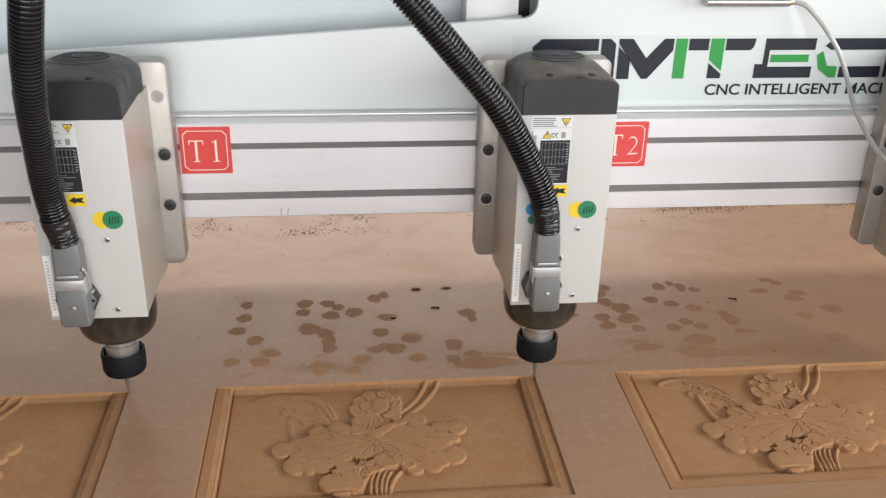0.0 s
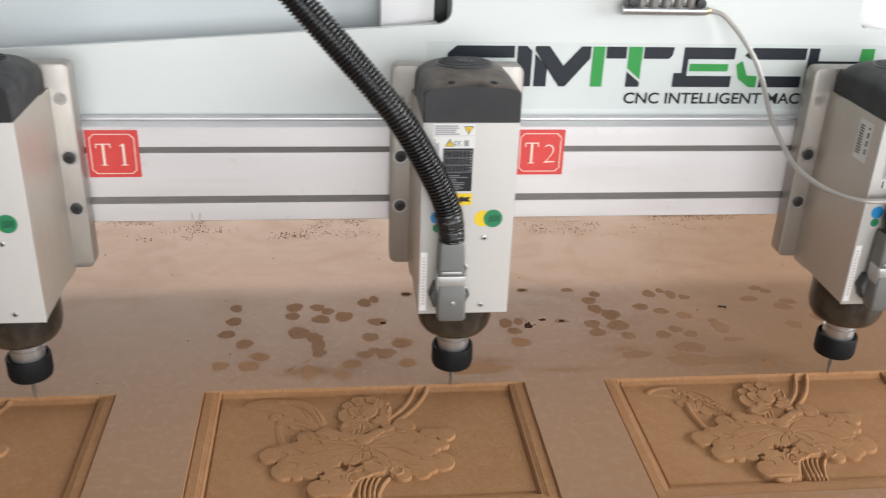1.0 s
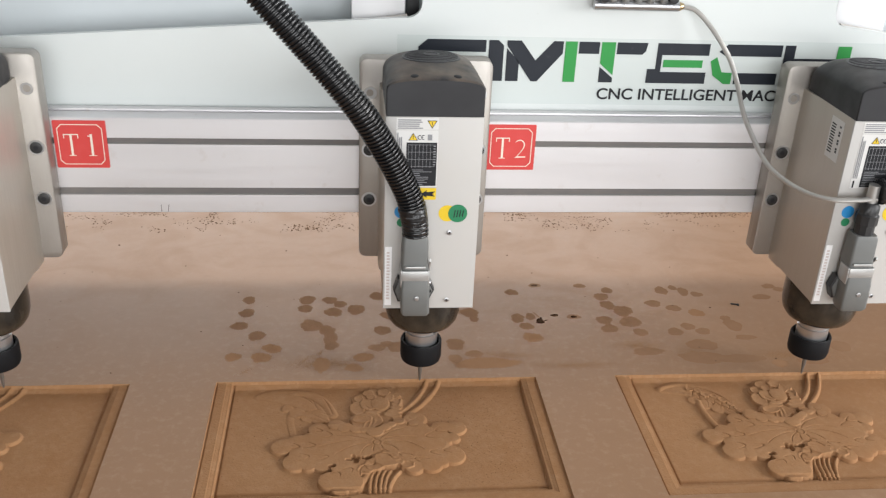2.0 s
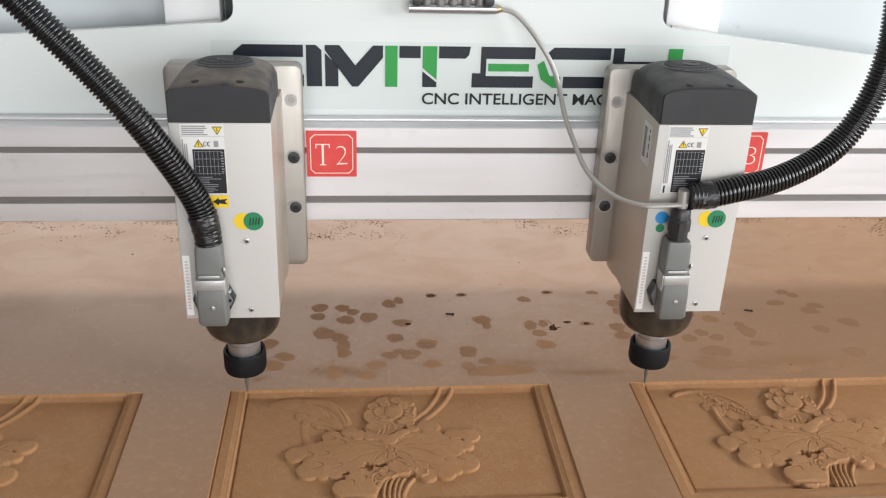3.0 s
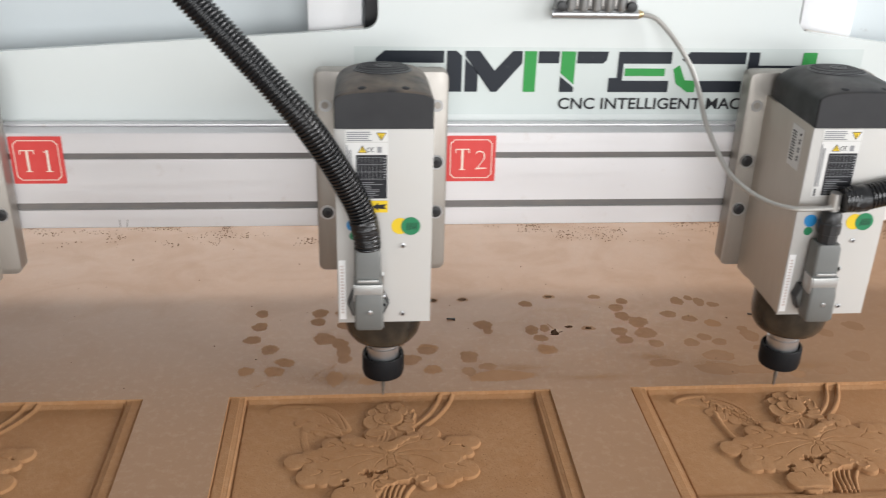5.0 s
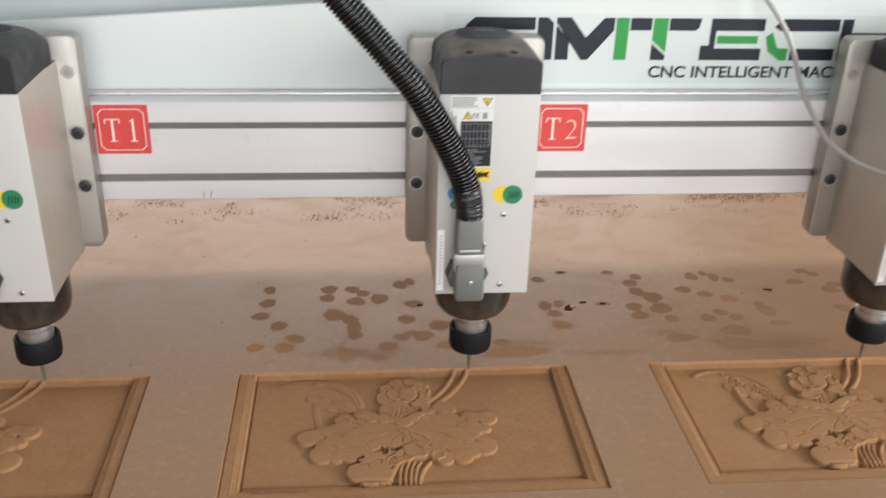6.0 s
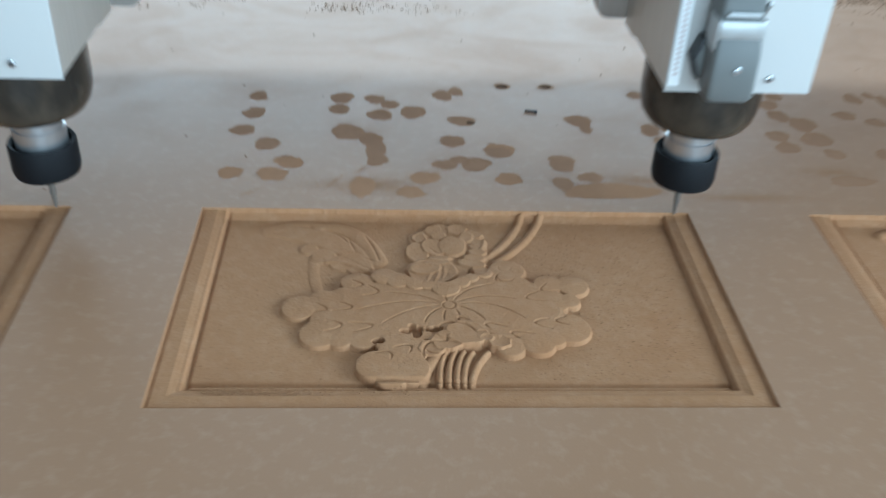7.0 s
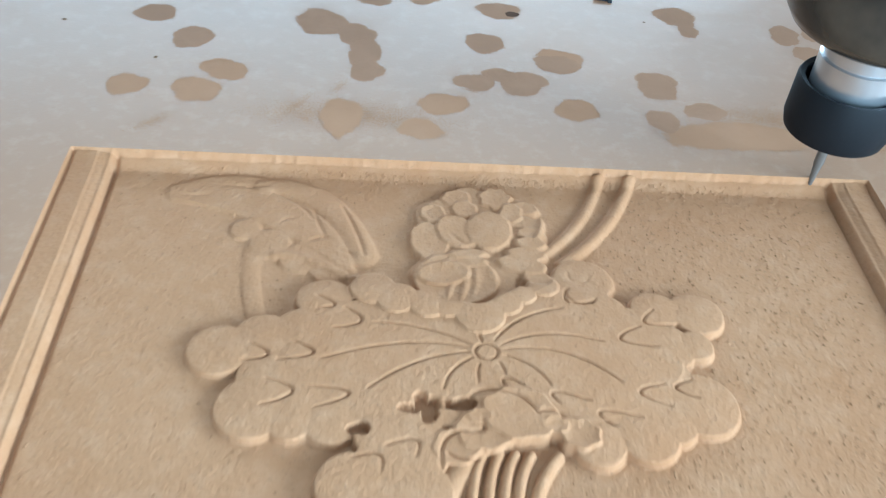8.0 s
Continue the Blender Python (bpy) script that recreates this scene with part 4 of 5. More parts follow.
def cover():
    ob = riding("machine_cover", MID, CY, 0.3765, "pale green-white sheet metal cover over the head beam", "machine cover")

    def top(x):
        return 0.510 - 0.15 * (abs(x) - 0.32) - 0.3765
    pts = [(X0 - MID, 0), (X1 - MID, 0), (X1 - MID, max(top(X1 - MID), 0.01)), (0.32, top(0.32))]
    r = 0.020
    pts += [(0.304 + r - r * math.cos(radians(a)) - 0.004, top(0.32) + r - r * math.sin(radians(a))) for a in (80, 60, 40, 20, 0)]
    pts += [(0.300, 0.42), (-0.300, 0.42)]
    pts += [(-0.304 - r + r * math.cos(radians(a)) + 0.004, top(0.32) + r - r * math.sin(radians(a))) for a in (0, 20, 40, 60, 80)]
    pts += [(-0.32, top(0.32)), (X0 - MID, max(top(X0 - MID), 0.01))]
    part("front_sheet", slab(pts, 0, 0.010), COVER, ob, smooth=False)
    # folded ledge along the sloping edge
    for k in (-1, 1):
        xs = (0.32 * k, (X1 - MID if k > 0 else X0 - MID))
        b = bmesh.new()
        q = [(xs[0], top(xs[0])), (xs[1], top(xs[1]))]
        vs = [b.verts.new((x, y, z + dz)) for x, z in q for y, dz in ((0.0102, 0.0), (0.020, 0.0012), (0.020, -0.004), (0.0102, -0.006))]
        for f in ((0, 1, 5, 4), (1, 2, 6, 5), (2, 3, 7, 6), (3, 0, 4, 7), (0, 3, 2, 1), (4, 5, 6, 7)):
            b.faces.new([vs[i] for i in f])
        part("ledge", b, COVER_EDGE, ob, "dusty folded ledge", smooth=False)
        part("upright_box", box(0.318 * k - 0.002, 0.318 * k + (0.078 if k > 0 else -0.078), 0.030, 0.078, 0.06, 0.42, 0.002), WHITE, ob, "white painted upright box") if k > 0 else \
            part("upright_box", box(-0.398, -0.322, 0.030, 0.078, 0.06, 0.42, 0.002), WHITE, ob, "white painted upright box")
        # black block puts the shade of the deep slot into colour
        part("gap_shade", box(*sorted((0.300 * k, 0.318 * k)), 0.060, 0.076, 0.10, 0.42), BLACK, ob, "black block for the shade in the slot beside the upright")
    # only the front is visible; unseen depth and height added to shade the board
    part("rear_sheet_light_block", box(X0 - MID, X1 - MID, 0.080, 0.340, 0, 1.6), RECESS, ob, "pale blue-grey rear sheet with an unseen added body that blocks light", smooth=False)
    b = box(0.40, X1 - MID, 0.072, 0.0795, 0.186, 0.192, 0.001)
    box(0.40, X1 - MID, 0.074, 0.0795, 0.1925, 0.196, 0.001, bm=b)
    part("rear_rail", b, ZINC, ob, "thin grey rail on the rear sheet")

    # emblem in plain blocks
    def shape(pts, mat, label):
        part("emblem_block", slab([(x - MID, z - 0.3765) for x, z in pts], -0.0008, -0.0001), mat, ob, label, smooth=False)
    Z0, Z1 = 0.4222, 0.4812
    dark, green = "navy vinyl emblem block", "green vinyl emblem block"
    shape([(0.4700, 0.4700), (0.4830, Z1), (0.5665, Z1), (0.5665, 0.4640), (0.4700, 0.4640)], NAVY, dark)
    shape([(0.4880, Z0), (0.5665, Z0), (0.5665, 0.4390), (0.4880, 0.4390)], NAVY, dark)
    shape([(0.5705, Z0), (0.5705, Z1), (0.5840, Z1), (0.5920, 0.4740), (0.5920, Z0)], NAVY, dark)
    shape([(0.5965, Z0), (0.5965, 0.4700), (0.6150, 0.4510), (0.6150, Z0)], NAVY, dark)
    shape([(0.5965, Z1), (0.6170, Z1), (0.6390, 0.4530), (0.6640, Z1), (0.6780, Z1), (0.6780, 0.4640), (0.6430, Z0), (0.6340, Z0), (0.5965, 0.4740)], NAVY, dark)
    shape([(0.6810, Z0), (0.6810, Z1), (0.6985, Z1), (0.6985, Z0)], GREEN, green)
    shape([(0.7010, 0.4640), (0.7010, Z1), (0.7310, Z1), (0.7310, 0.4640)], NAVY, dark)
    shape([(0.7340, 0.4500), (0.7340, Z1), (0.7545, Z1), (0.7545, 0.4330)], GREEN, green)
    shape([(0.7340, Z0), (0.7340, 0.4450), (0.7545, 0.4290), (0.7545, Z0)], NAVY, dark)
    shape([(0.7570, 0.4640), (0.7570, Z1), (0.8020, Z1), (0.8000, 0.4690), (0.7950, 0.4640)], NAVY, dark)
    shape([(0.8050, Z0), (0.8050, 0.4430), (0.8170, 0.4430), (0.8170, Z1), (0.8950, Z1), (0.8950, 0.4640), (0.8250, 0.4640), (0.8250, 0.4390), (0.8940, 0.4390), (0.8940, Z0)], NAVY, dark)
    shape([(0.8280, 0.4460), (0.8280, 0.4570), (0.8870, 0.4570), (0.8870, 0.4460)], GREEN, green)
    shape([(0.8990, 0.4560), (0.9080, 0.4620), (0.9180, 0.4400), (0.9340, 0.4390), (0.9340, Z0), (0.9230, Z0), (0.9050, 0.4350)], GREEN, green)
    shape([(0.9100, 0.4700), (0.9220, Z1), (1.0050, Z1), (1.0050, 0.4640), (0.9200, 0.4640)], NAVY, dark)
    shape([(0.9380, Z0), (0.9380, 0.4390), (1.0030, 0.4390), (1.0030, Z0)], NAVY, dark)
    shape([(1.0090, Z0), (1.0090, Z1), (1.0250, Z1), (1.0250, 0.4620), (1.0890, 0.4620), (1.0890, 0.4520), (1.0250, 0.4520), (1.0250, Z0)], NAVY, dark)
    shape([(1.0900, 0.4600), (1.0900, Z1), (1.1110, Z1), (1.1110, 0.4600)], GREEN, green)
    lettering("slogan", "CNC INTELLIGENT MACHINERY", 0.0170, INK, ob, pose(0.7340 - MID, -0.0008, 0.3972 - 0.3765), width=0.362, label="black slogan lettering", thin=0.0003)
    part("emblem_film", slab([(0.440 - MID, 0.012), (1.180 - MID, 0.012), (1.180 - MID, 0.110), (0.440 - MID, 0.110)], -0.00009, -0.00002), FILM, ob, "slightly greener vinyl film", smooth=False)


cover()


def tool_label(k, words, label):
    ob = riding("tool_label", 0.6046 + k * PITCH, BEAM_Y, 0.3368, label, "label", "tool labels on the head beam")
    part("plate", slab(round_rect(-0.0352, 0.0352, -0.0342, 0.0342, 0.0012, 2), -0.0020, -0.0001), RED, ob, smooth=False)
    b = bmesh.new()
    o, i = round_rect(-0.0302, 0.0302, -0.0292, 0.0292, 0.006, 1), round_rect(-0.0291, 0.0291, -0.0281, 0.0281, 0.0055, 1)
    vo, vi = [b.verts.new((x, -0.0023, z)) for x, z in o], [b.verts.new((x, -0.0023, z)) for x, z in i]
    for n in range(len(o)):
        m = (n + 1) % len(o)
        b.faces.new((vo[n], vo[m], vi[m], vi[n]))
    part("engraved_line", b, CREAM, ob, "cream engraved border line", smooth=False)
    b = box(-0.0140, -0.0110, -0.0028, -0.0024, -0.0155, 0.0150)
    box(-0.0225, -0.0025, -0.0028, -0.0024, 0.0138, 0.0152, bm=b)
    box(-0.0225, -0.0213, -0.0028, -0.0024, 0.0090, 0.0138, bm=b)
    box(-0.0037, -0.0025, -0.0028, -0.0024, 0.0090, 0.0138, bm=b)
    box(-0.0170, -0.0080, -0.0028, -0.0024, -0.0165, -0.0154, bm=b)
    part("letter", b, CREAM, ob, smooth=False)
    if words[1] == "1":
        b = box(0.0130, 0.0160, -0.0028, -0.0024, -0.0155, 0.0152)
        box(0.0098, 0.0130, -0.0028, -0.0024, 0.0118, 0.0130, bm=b)
        box(0.0095, 0.0195, -0.0028, -0.0024, -0.0165, -0.0154, bm=b)
        part("numeral", b, CREAM, ob, smooth=False)
    else:
        lettering("numeral", words[1], 0.031, CREAM, ob, pose(0.0055, -0.0024, -0.0160), width=0.0165, thin=-0.0013)


for k, w in enumerate(("T1", "T2", "T3")):
    tool_label(k - 1, w, "red engraved plate reading " + w + " on the head beam")


# ---- spindles ----
def cap_section(y):
    """Half width, shoulder height and crown height of the fan cap at a depth."""
    at = (-0.0840, -0.0825, -0.0780, -0.0600, -0.0350, 0.0000, 0.0300, 0.0480, 0.0570, 0.0600)
    w = np.interp(y, at, (0.0590, 0.0602, 0.0602, 0.0602, 0.0602, 0.0602, 0.0602, 0.0600, 0.0590, 0.0570))
    shoulder = np.interp(y, at, (0.4715, 0.4722, 0.4715, 0.4690, 0.4660, 0.4620, 0.4590, 0.4570, 0.4555, 0.4530))
    crown = np.interp(y, at, (0.4835, 0.4850, 0.4864, 0.4892, 0.4916, 0.4925, 0.4905, 0.4865, 0.4800, 0.4740))
    return float(w), float(shoulder), float(crown)


def cap_top(x, y):
    w, zs, zc = cap_section(y)
    return zs + (zc - zs) * max(0.0, 1 - abs(x / w) ** 2.6) ** (1 / 2.6)


def fan_cap():
    """Moulded fan cover: an upright arched front and a vaulted top that falls away to the back."""
    b = bmesh.new()
    rows = []
    for y in (-0.0840, -0.0836, -0.0825, -0.0805, -0.0780, -0.0700, -0.0600, -0.0480, -0.0350, -0.0180, 0.0000, 0.0150, 0.0300, 0.0400, 0.0480, 0.0530, 0.0570, 0.0590, 0.0600):
        w, zs, zc = cap_section(y)
        pts = [(w, 0.4384), (w, (0.4384 + zs) / 2), (w, zs)]
        for i in range(1, 28):
            a = math.pi * i / 28
            c, q = math.cos(a), math.sin(a)
            pts.append((w * math.copysign(abs(c) ** 0.77, c), zs + (zc - zs) * q ** 0.77))
        pts += [(-w, zs), (-w, (0.4384 + zs) / 2), (-w, 0.4384)]
        rows.append([b.verts.new((x, y, z)) for x, z in pts])
    for p, q in zip(rows, rows[1:]):
        n = len(p)
        for i in range(n):
            b.faces.new((p[i], p[(i + 1) % n], q[(i + 1) % n], q[i]))
    b.faces.new(rows[-1])
    b.faces.new(rows[0][::-1])
    return b


def laid_on_cap(b, base):
    """Bend a flat piece, modelled over the height base, onto the vaulted top."""
    for v in b.verts:
        v.co.z += cap_top(v.co.x, v.co.y) - base
    return b


def spindle(k):
    kinds = ("brushed spindle motor with a dusty black fan cap, carving the board", "spindle motor")
    ob = riding("spindle_motor", AX + k * PITCH, BEAM_Y, 0.2335, kinds[0], kinds[1], "spindles on the head beam")
    o = Matrix.Translation((0, -BEAM_Y, -0.2335))  # parts are given in heights over the board, depth from the panel edge

    def add(name, bm, mat, label="", smooth=True, parent=None):
        bmesh.ops.transform(bm, matrix=o, verts=bm.verts)
        return part(name, bm, mat, parent or ob, label, smooth)
    add("mounting_plate", slab(round_rect(-0.0905, 0.0905, 0.1755, 0.4700, 0.010, 5), 0.0620, 0.0899, 0.0012), PLATE, "milled mounting plate")
    add("housing", slab([(-0.0600, -0.0800), (0.0600, -0.0800), (0.0600, 0.0240), (0.0625, 0.0310), (0.0632, 0.0618), (-0.0632, 0.0618), (-0.0625, 0.0310), (-0.0600, 0.0240)], 0.1712, 0.4382, plane="xy"), BODY, "brushed aluminium housing")
    add("front_cover", slab([(-0.0605, 0.1700), (0.0605, 0.1700), (0.0605, 0.4380), (-0.0605, 0.4380)], -0.0836, -0.0801, 0.0010), FRONT, "light grey painted front cover")
    for sx in (-1, 1):
        for z in (0.3415, 0.2668):
            bm = slab(disc(0.0765 * sx, z, 0.0108, 28), 0.0612, 0.0619)
            bolt = add("bolt", bm, STEEL, "socket bolt in a bright counterbore")
            bm = slab(disc(0.0765 * sx, z, 0.0082, 24), 0.0598, 0.0611, 0.0008)
            add("bolt_head", bm, BLACK, "black socket bolt head", parent=bolt)
            bm = slab(disc(0.0765 * sx, z, 0.0036, 6), 0.0595, 0.0598)
            add("socket", bm, INK, parent=bolt, smooth=False)
        bm = slab(disc(0.0755 * sx, 0.4230, 0.0085, 28), 0.0612, 0.0619)
        hole = add("bolt_hole", bm, STEEL, "bright empty counterbore")
        add("bore", slab(disc(0.0762 * sx, 0.4236, 0.0048, 20), 0.0607, 0.0613), PLATE, parent=hole)
    # fan cap with its grille
    cap = add("fan_cap", fan_cap(), CAP_DUSTY if k == 0 else CAP, "black plastic fan cap with sawdust on it" if k == 0 else "black plastic fan cap")
    dish = lathe([(0.0, 0.0004), (0.0335, 0.0004), (0.0370, 0.0002)], 44, centre=(0, 0.004))
    bmesh.ops.subdivide_edges(dish, edges=dish.edges[:], cuts=3, use_grid_fill=True)
    add("grille_well", laid_on_cap(dish, 0.0), INK, "dark opening behind the fan grille", parent=cap)
    g = bmesh.new()
    for i in range(-4, 5):
        y = 0.004 + i * 0.0074
        w = math.sqrt(max(0.0345 ** 2 - (i * 0.0074) ** 2, 0))
        bar = box(-w, w, y - 0.0013, y + 0.0013, 0.0003, 0.0011)
        bmesh.ops.subdivide_edges(bar, edges=[e for e in bar.edges if abs(e.verts[0].co.x - e.verts[1].co.x) > w], cuts=8, use_grid_fill=True)
        join(g, bar)
    join(g, lathe([(0.0345, 0.0001), (0.0345, 0.0010), (0.0368, 0.0010), (0.0378, 0.0001)], 48, centre=(0, 0.004)))
    join(g, lathe([(0.0105, 0.0003), (0.0105, 0.0017), (0.0080, 0.0017), (0.0080, 0.0009), (0, 0.0009)], 24, centre=(0, 0.004)))
    add("grille", laid_on_cap(g, 0.0), GRILLE, "slatted round fan grille", parent=cap)
    for sx in (-1, 1):
        hollow = lathe([(0.0, 0.0009), (0.0040, 0.0007), (0.0050, 0.0002)], 18, centre=(0.0262 * sx, -0.0745))
        add("cap_recess", laid_on_cap(hollow, 0.0), INK, parent=cap)
    # nose
    ax = 0.0
    add("nose_housing", lathe([(0.0, 0.1711), (0.0540, 0.1711), (0.0542, 0.1360), (0.0533, 0.1240), (0.0506, 0.1140), (0.0455, 0.1065), (0.0380, 0.1020), (0, 0.1010)], 56, centre=(0, 0.0)), SKIRT, "smoky dark nose housing")
    add("shaft_collar", lathe([(0, 0.1030), (0.0225, 0.1030), (0.0225, 0.0900), (0.0215, 0.0895), (0.0215, 0.0872), (0.0232, 0.0864), (0.0232, 0.0640), (0, 0.0640)], 44, centre=(0, ax)), STEEL, "turned steel shaft collar")
    nut = lathe([(0.0262, 0.0712), (0.0292, 0.0722), (0.0302, 0.0702), (0.0304, 0.0458), (0.0288, 0.0398), (0.0250, 0.0382), (0, 0.0382)], 52, centre=(0, ax))
    join(nut, lathe([(0.0262, 0.0712), (0.0256, 0.0645), (0.0, 0.0642)], 52, centre=(0, ax)))
    add("collet_nut", nut, RUBBER, "black collet nut")
    add("router_bit", lathe([(0, 0.0386), (0.0030, 0.0386), (0.0030, 0.0150), (0.0024, 0.0120), (0.0014, -0.0005), (0.0004, -0.0035), (0, -0.0040)], 14, centre=(0, ax)), CARBIDE, "slim tapered router bit")
    # screws of the front cover
    for x, z in ((0.0238, 0.2823), (0.0242, 0.1829)):
        sc = add("cover_screw", slab(disc(x, z, 0.0034, 18), -0.0852, -0.0837, 0.0005), STEEL, "small bright screw")
        cross = box(x - 0.0018, x + 0.0018, -0.0856, -0.0851, z - 0.0005, z + 0.0005)
        box(x - 0.0005, x + 0.0005, -0.08565, -0.0851, z - 0.0018, z + 0.0018, bm=cross)
        add("screw_recess", cross, INK, parent=sc, smooth=False)
    # stickers
    def sticker(name, pts, mat, label="", lift=0.0, parent=None):
        return add(name, slab(pts, -0.0839 - lift, -0.08365 - lift), mat, label, smooth=False, parent=parent)

    def rect(x0, x1, z0, z1):
        return [(x0, z0), (x1, z0), (x1, z1), (x0, z1)]

    def bars(parent, x0, x1, z0, z1, n, mat=GREY_INK, upright=False, seed=1):
        rnd = random.Random(seed)
        b = bmesh.new()
        for i in range(n):
            t0, t1 = (i + 0.2) / n, (i + 0.72) / n
            if upright:
                join(b, slab(rect(x0 + (x1 - x0) * t0, x0 + (x1 - x0) * t1, z0, z1 - (z1 - z0) * rnd.uniform(0, 0.15)), -0.0845, -0.0842))
            else:
                join(b, slab(rect(x0, x1 - (x1 - x0) * rnd.uniform(0, 0.2), z0 + (z1 - z0) * t0, z0 + (z1 - z0) * t1), -0.0845, -0.0842))
        add("printed_text", b, mat, "unreadable print", smooth=False, parent=parent)
    warn = sticker("warning_sticker", rect(-0.0475, 0.0045, 0.4218, 0.4365), PAPER, "pale warning sticker")
    bars(warn, -0.0455, -0.0140, 0.4225, 0.4355, 5)

    def triangle(cx, cz, s, parent, up=1):
        sticker("warning_triangle", [(cx - s, cz - 0.7 * s * up), (cx + s, cz - 0.7 * s * up), (cx, cz + s * up)], INK, "", 0.0003, parent)
        s *= 0.78
        sticker("warning_triangle", [(cx - s, cz - 0.72 * s * up), (cx + s, cz - 0.72 * s * up), (cx, cz + 0.9 * s * up)], YELLOW, "yellow warning triangle", 0.0006, parent)
        sticker("warning_mark", rect(cx - 0.0004, cx + 0.0004, cz - 0.002, cz + 0.0025), INK, "", 0.0009, parent)
    triangle(-0.0035, 0.4292, 0.0062, warn, -1)
    rate = sticker("rating_plate", rect(-0.0475, 0.0045, 0.3460, 0.4208), PAPER, "printed rating plate")
    bars(rate, -0.0465, -0.0395, 0.3600, 0.4190, 3, upright=True)
    triangle(-0.0265, 0.4118, 0.0058, rate, 1)
    sticker("print_square", rect(-0.0085, -0.0030, 0.4080, 0.4155), GREY_INK, "", 0.0003, rate)
    b = bmesh.new()
    for cx in (-0.0182, -0.0136):
        for n in range(7):
            a = radians(70 + n * 220 / 7)
            a2 = radians(70 + (n + 1) * 220 / 7)
            join(b, slab([(cx + r * math.cos(q), 0.4118 + r * math.sin(q)) for r, q in ((0.0030, a), (0.0030, a2), (0.0022, a2), (0.0022, a))], -0.0845, -0.0842))
    join(b, slab(rect(-0.0164, -0.0142, 0.4115, 0.4122), -0.0845, -0.0842))
    add("print_mark", b, INK, "", smooth=False, parent=rate)
    black = sticker("black_field", rect(-0.0345, 0.0035, 0.3475, 0.4050), INK, "black data field", 0.0003, rate)
    b = bmesh.new()
    for n in range(7):
        x = -0.0325 + n * 0.0046
        join(b, slab(rect(x, x + 0.0004, 0.3720, 0.4030), -0.0848, -0.0845))
    for n in range(4):
        z = 0.3735 + n * 0.0095
        join(b, slab(rect(-0.0325, 0.0015, z, z + 0.0004), -0.0848, -0.0845))
    rnd = random.Random(3)
    for n in range(9):
        z = 0.3495 + n * 0.0024
        join(b, slab(rect(-0.0325, -0.0325 + rnd.uniform(0.015, 0.033), z, z + 0.0007), -0.0848, -0.0845))
    for n in range(8):
        z = 0.3755 + n * 0.0035
        join(b, slab(rect(-0.0010, 0.0015 + rnd.uniform(0, 0.001), z, z + 0.0013), -0.0849, -0.0846))
    tagged(add("printed_table", b, GREY_INK, "grey table lines", smooth=False, parent=black), "grey table lines", kind="stuff")
    bars(rate, -0.0455, -0.0415, 0.3470, 0.3570, 1, INK, upright=True)
    arrow = sticker("arrow_sticker", rect(-0.0175, 0.0045, 0.3285, 0.3445), YELLOW, "yellow sticker with a black arrow", 0.0001)
    sticker("arrow", [(-0.0150, 0.3365), (-0.0075, 0.3415), (-0.0075, 0.3390), (0.0030, 0.3400), (0.0000, 0.3365), (0.0030, 0.3330), (-0.0075, 0.3340), (-0.0075, 0.3315)], INK, "", 0.0005, arrow)
    sticker("round_sticker", disc(0.0200, 0.3095, 0.0112, 30), YELLOW, "yellow round sticker")
    gd = sticker("round_sticker", disc(0.0335, 0.3095, 0.0124, 30), GREEN_DOT, "dark green round sticker", 0.0004)
    b = bmesh.new()
    for n in range(4):
        x = 0.0280 + n * 0.0036
        join(b, slab([(x, 0.3040 + 0.001 * n), (x + 0.0012, 0.3040), (x + 0.0026, 0.3140), (x + 0.0016, 0.3146)], -0.0847, -0.0844))
    add("pen_mark", b, INK, "pen scribble", smooth=False, parent=gd)
    if k >= 0:
        sticker("round_sticker", disc(-0.0405 if k == 1 else -0.0390, 0.3115, 0.0088, 26), BLUE_DOT, "blue round sticker")
        sticker("round_sticker", disc(-0.0410 if k == 1 else -0.0385, 0.2965, 0.0060, 22), GREEN_DOT, "small green round sticker")
    strip = sticker("serial_strip", rect(-0.0588, -0.0500, 0.1755, 0.2620), STRIP, "white serial strip")
    bars(strip, -0.0566, -0.0524, 0.1840, 0.2560, 16, FAINT_INK)
    if k == 1:
        b = slab([(-0.060, 0.372), (-0.026, 0.372), (-0.026, 0.428), (-0.060, 0.428)], -0.06065, -0.0602, plane="yz")
        lab = add("barcode_label", b, PAPER, "white barcode label on the housing side", smooth=False)
        b = bmesh.new()
        for n in range(11):
            z = 0.380 + n * 0.0038
            join(b, slab([(-0.041, z), (-0.030, z), (-0.030, z + 0.0018), (-0.041, z + 0.0018)], -0.0610, -0.0607, plane="yz"))
            if n % 3:
                join(b, slab([(-0.055, z), (-0.051, z), (-0.051, z + 0.0028), (-0.055, z + 0.0028)], -0.0610, -0.0607, plane="yz"))
        add("printed_text", b, INK, smooth=False, parent=lab)
    # plug connector
    cx = -0.0215
    base = add("connector_base", slab([(-0.048, 0.205), (-0.042, 0.222), (-0.002, 0.222), (0.006, 0.205), (-0.002, 0.188), (-0.042, 0.188)], -0.0980, -0.0841, 0.0015), BLACK, "black connector flange")
    inner = slab([(-0.0455, 0.205), (-0.0405, 0.2195), (-0.0035, 0.2195), (0.0035, 0.205), (-0.0035, 0.1905), (-0.0405, 0.1905)], -0.0995, -0.0981, 0.0006)
    add("flange_face", inner, GREY, "grey flange face", parent=base)
    add("flange_hole", slab(disc(-0.0005, 0.2050, 0.0022, 14), -0.1003, -0.0996), INK, parent=base)
    low = bmesh.new()
    rows = []
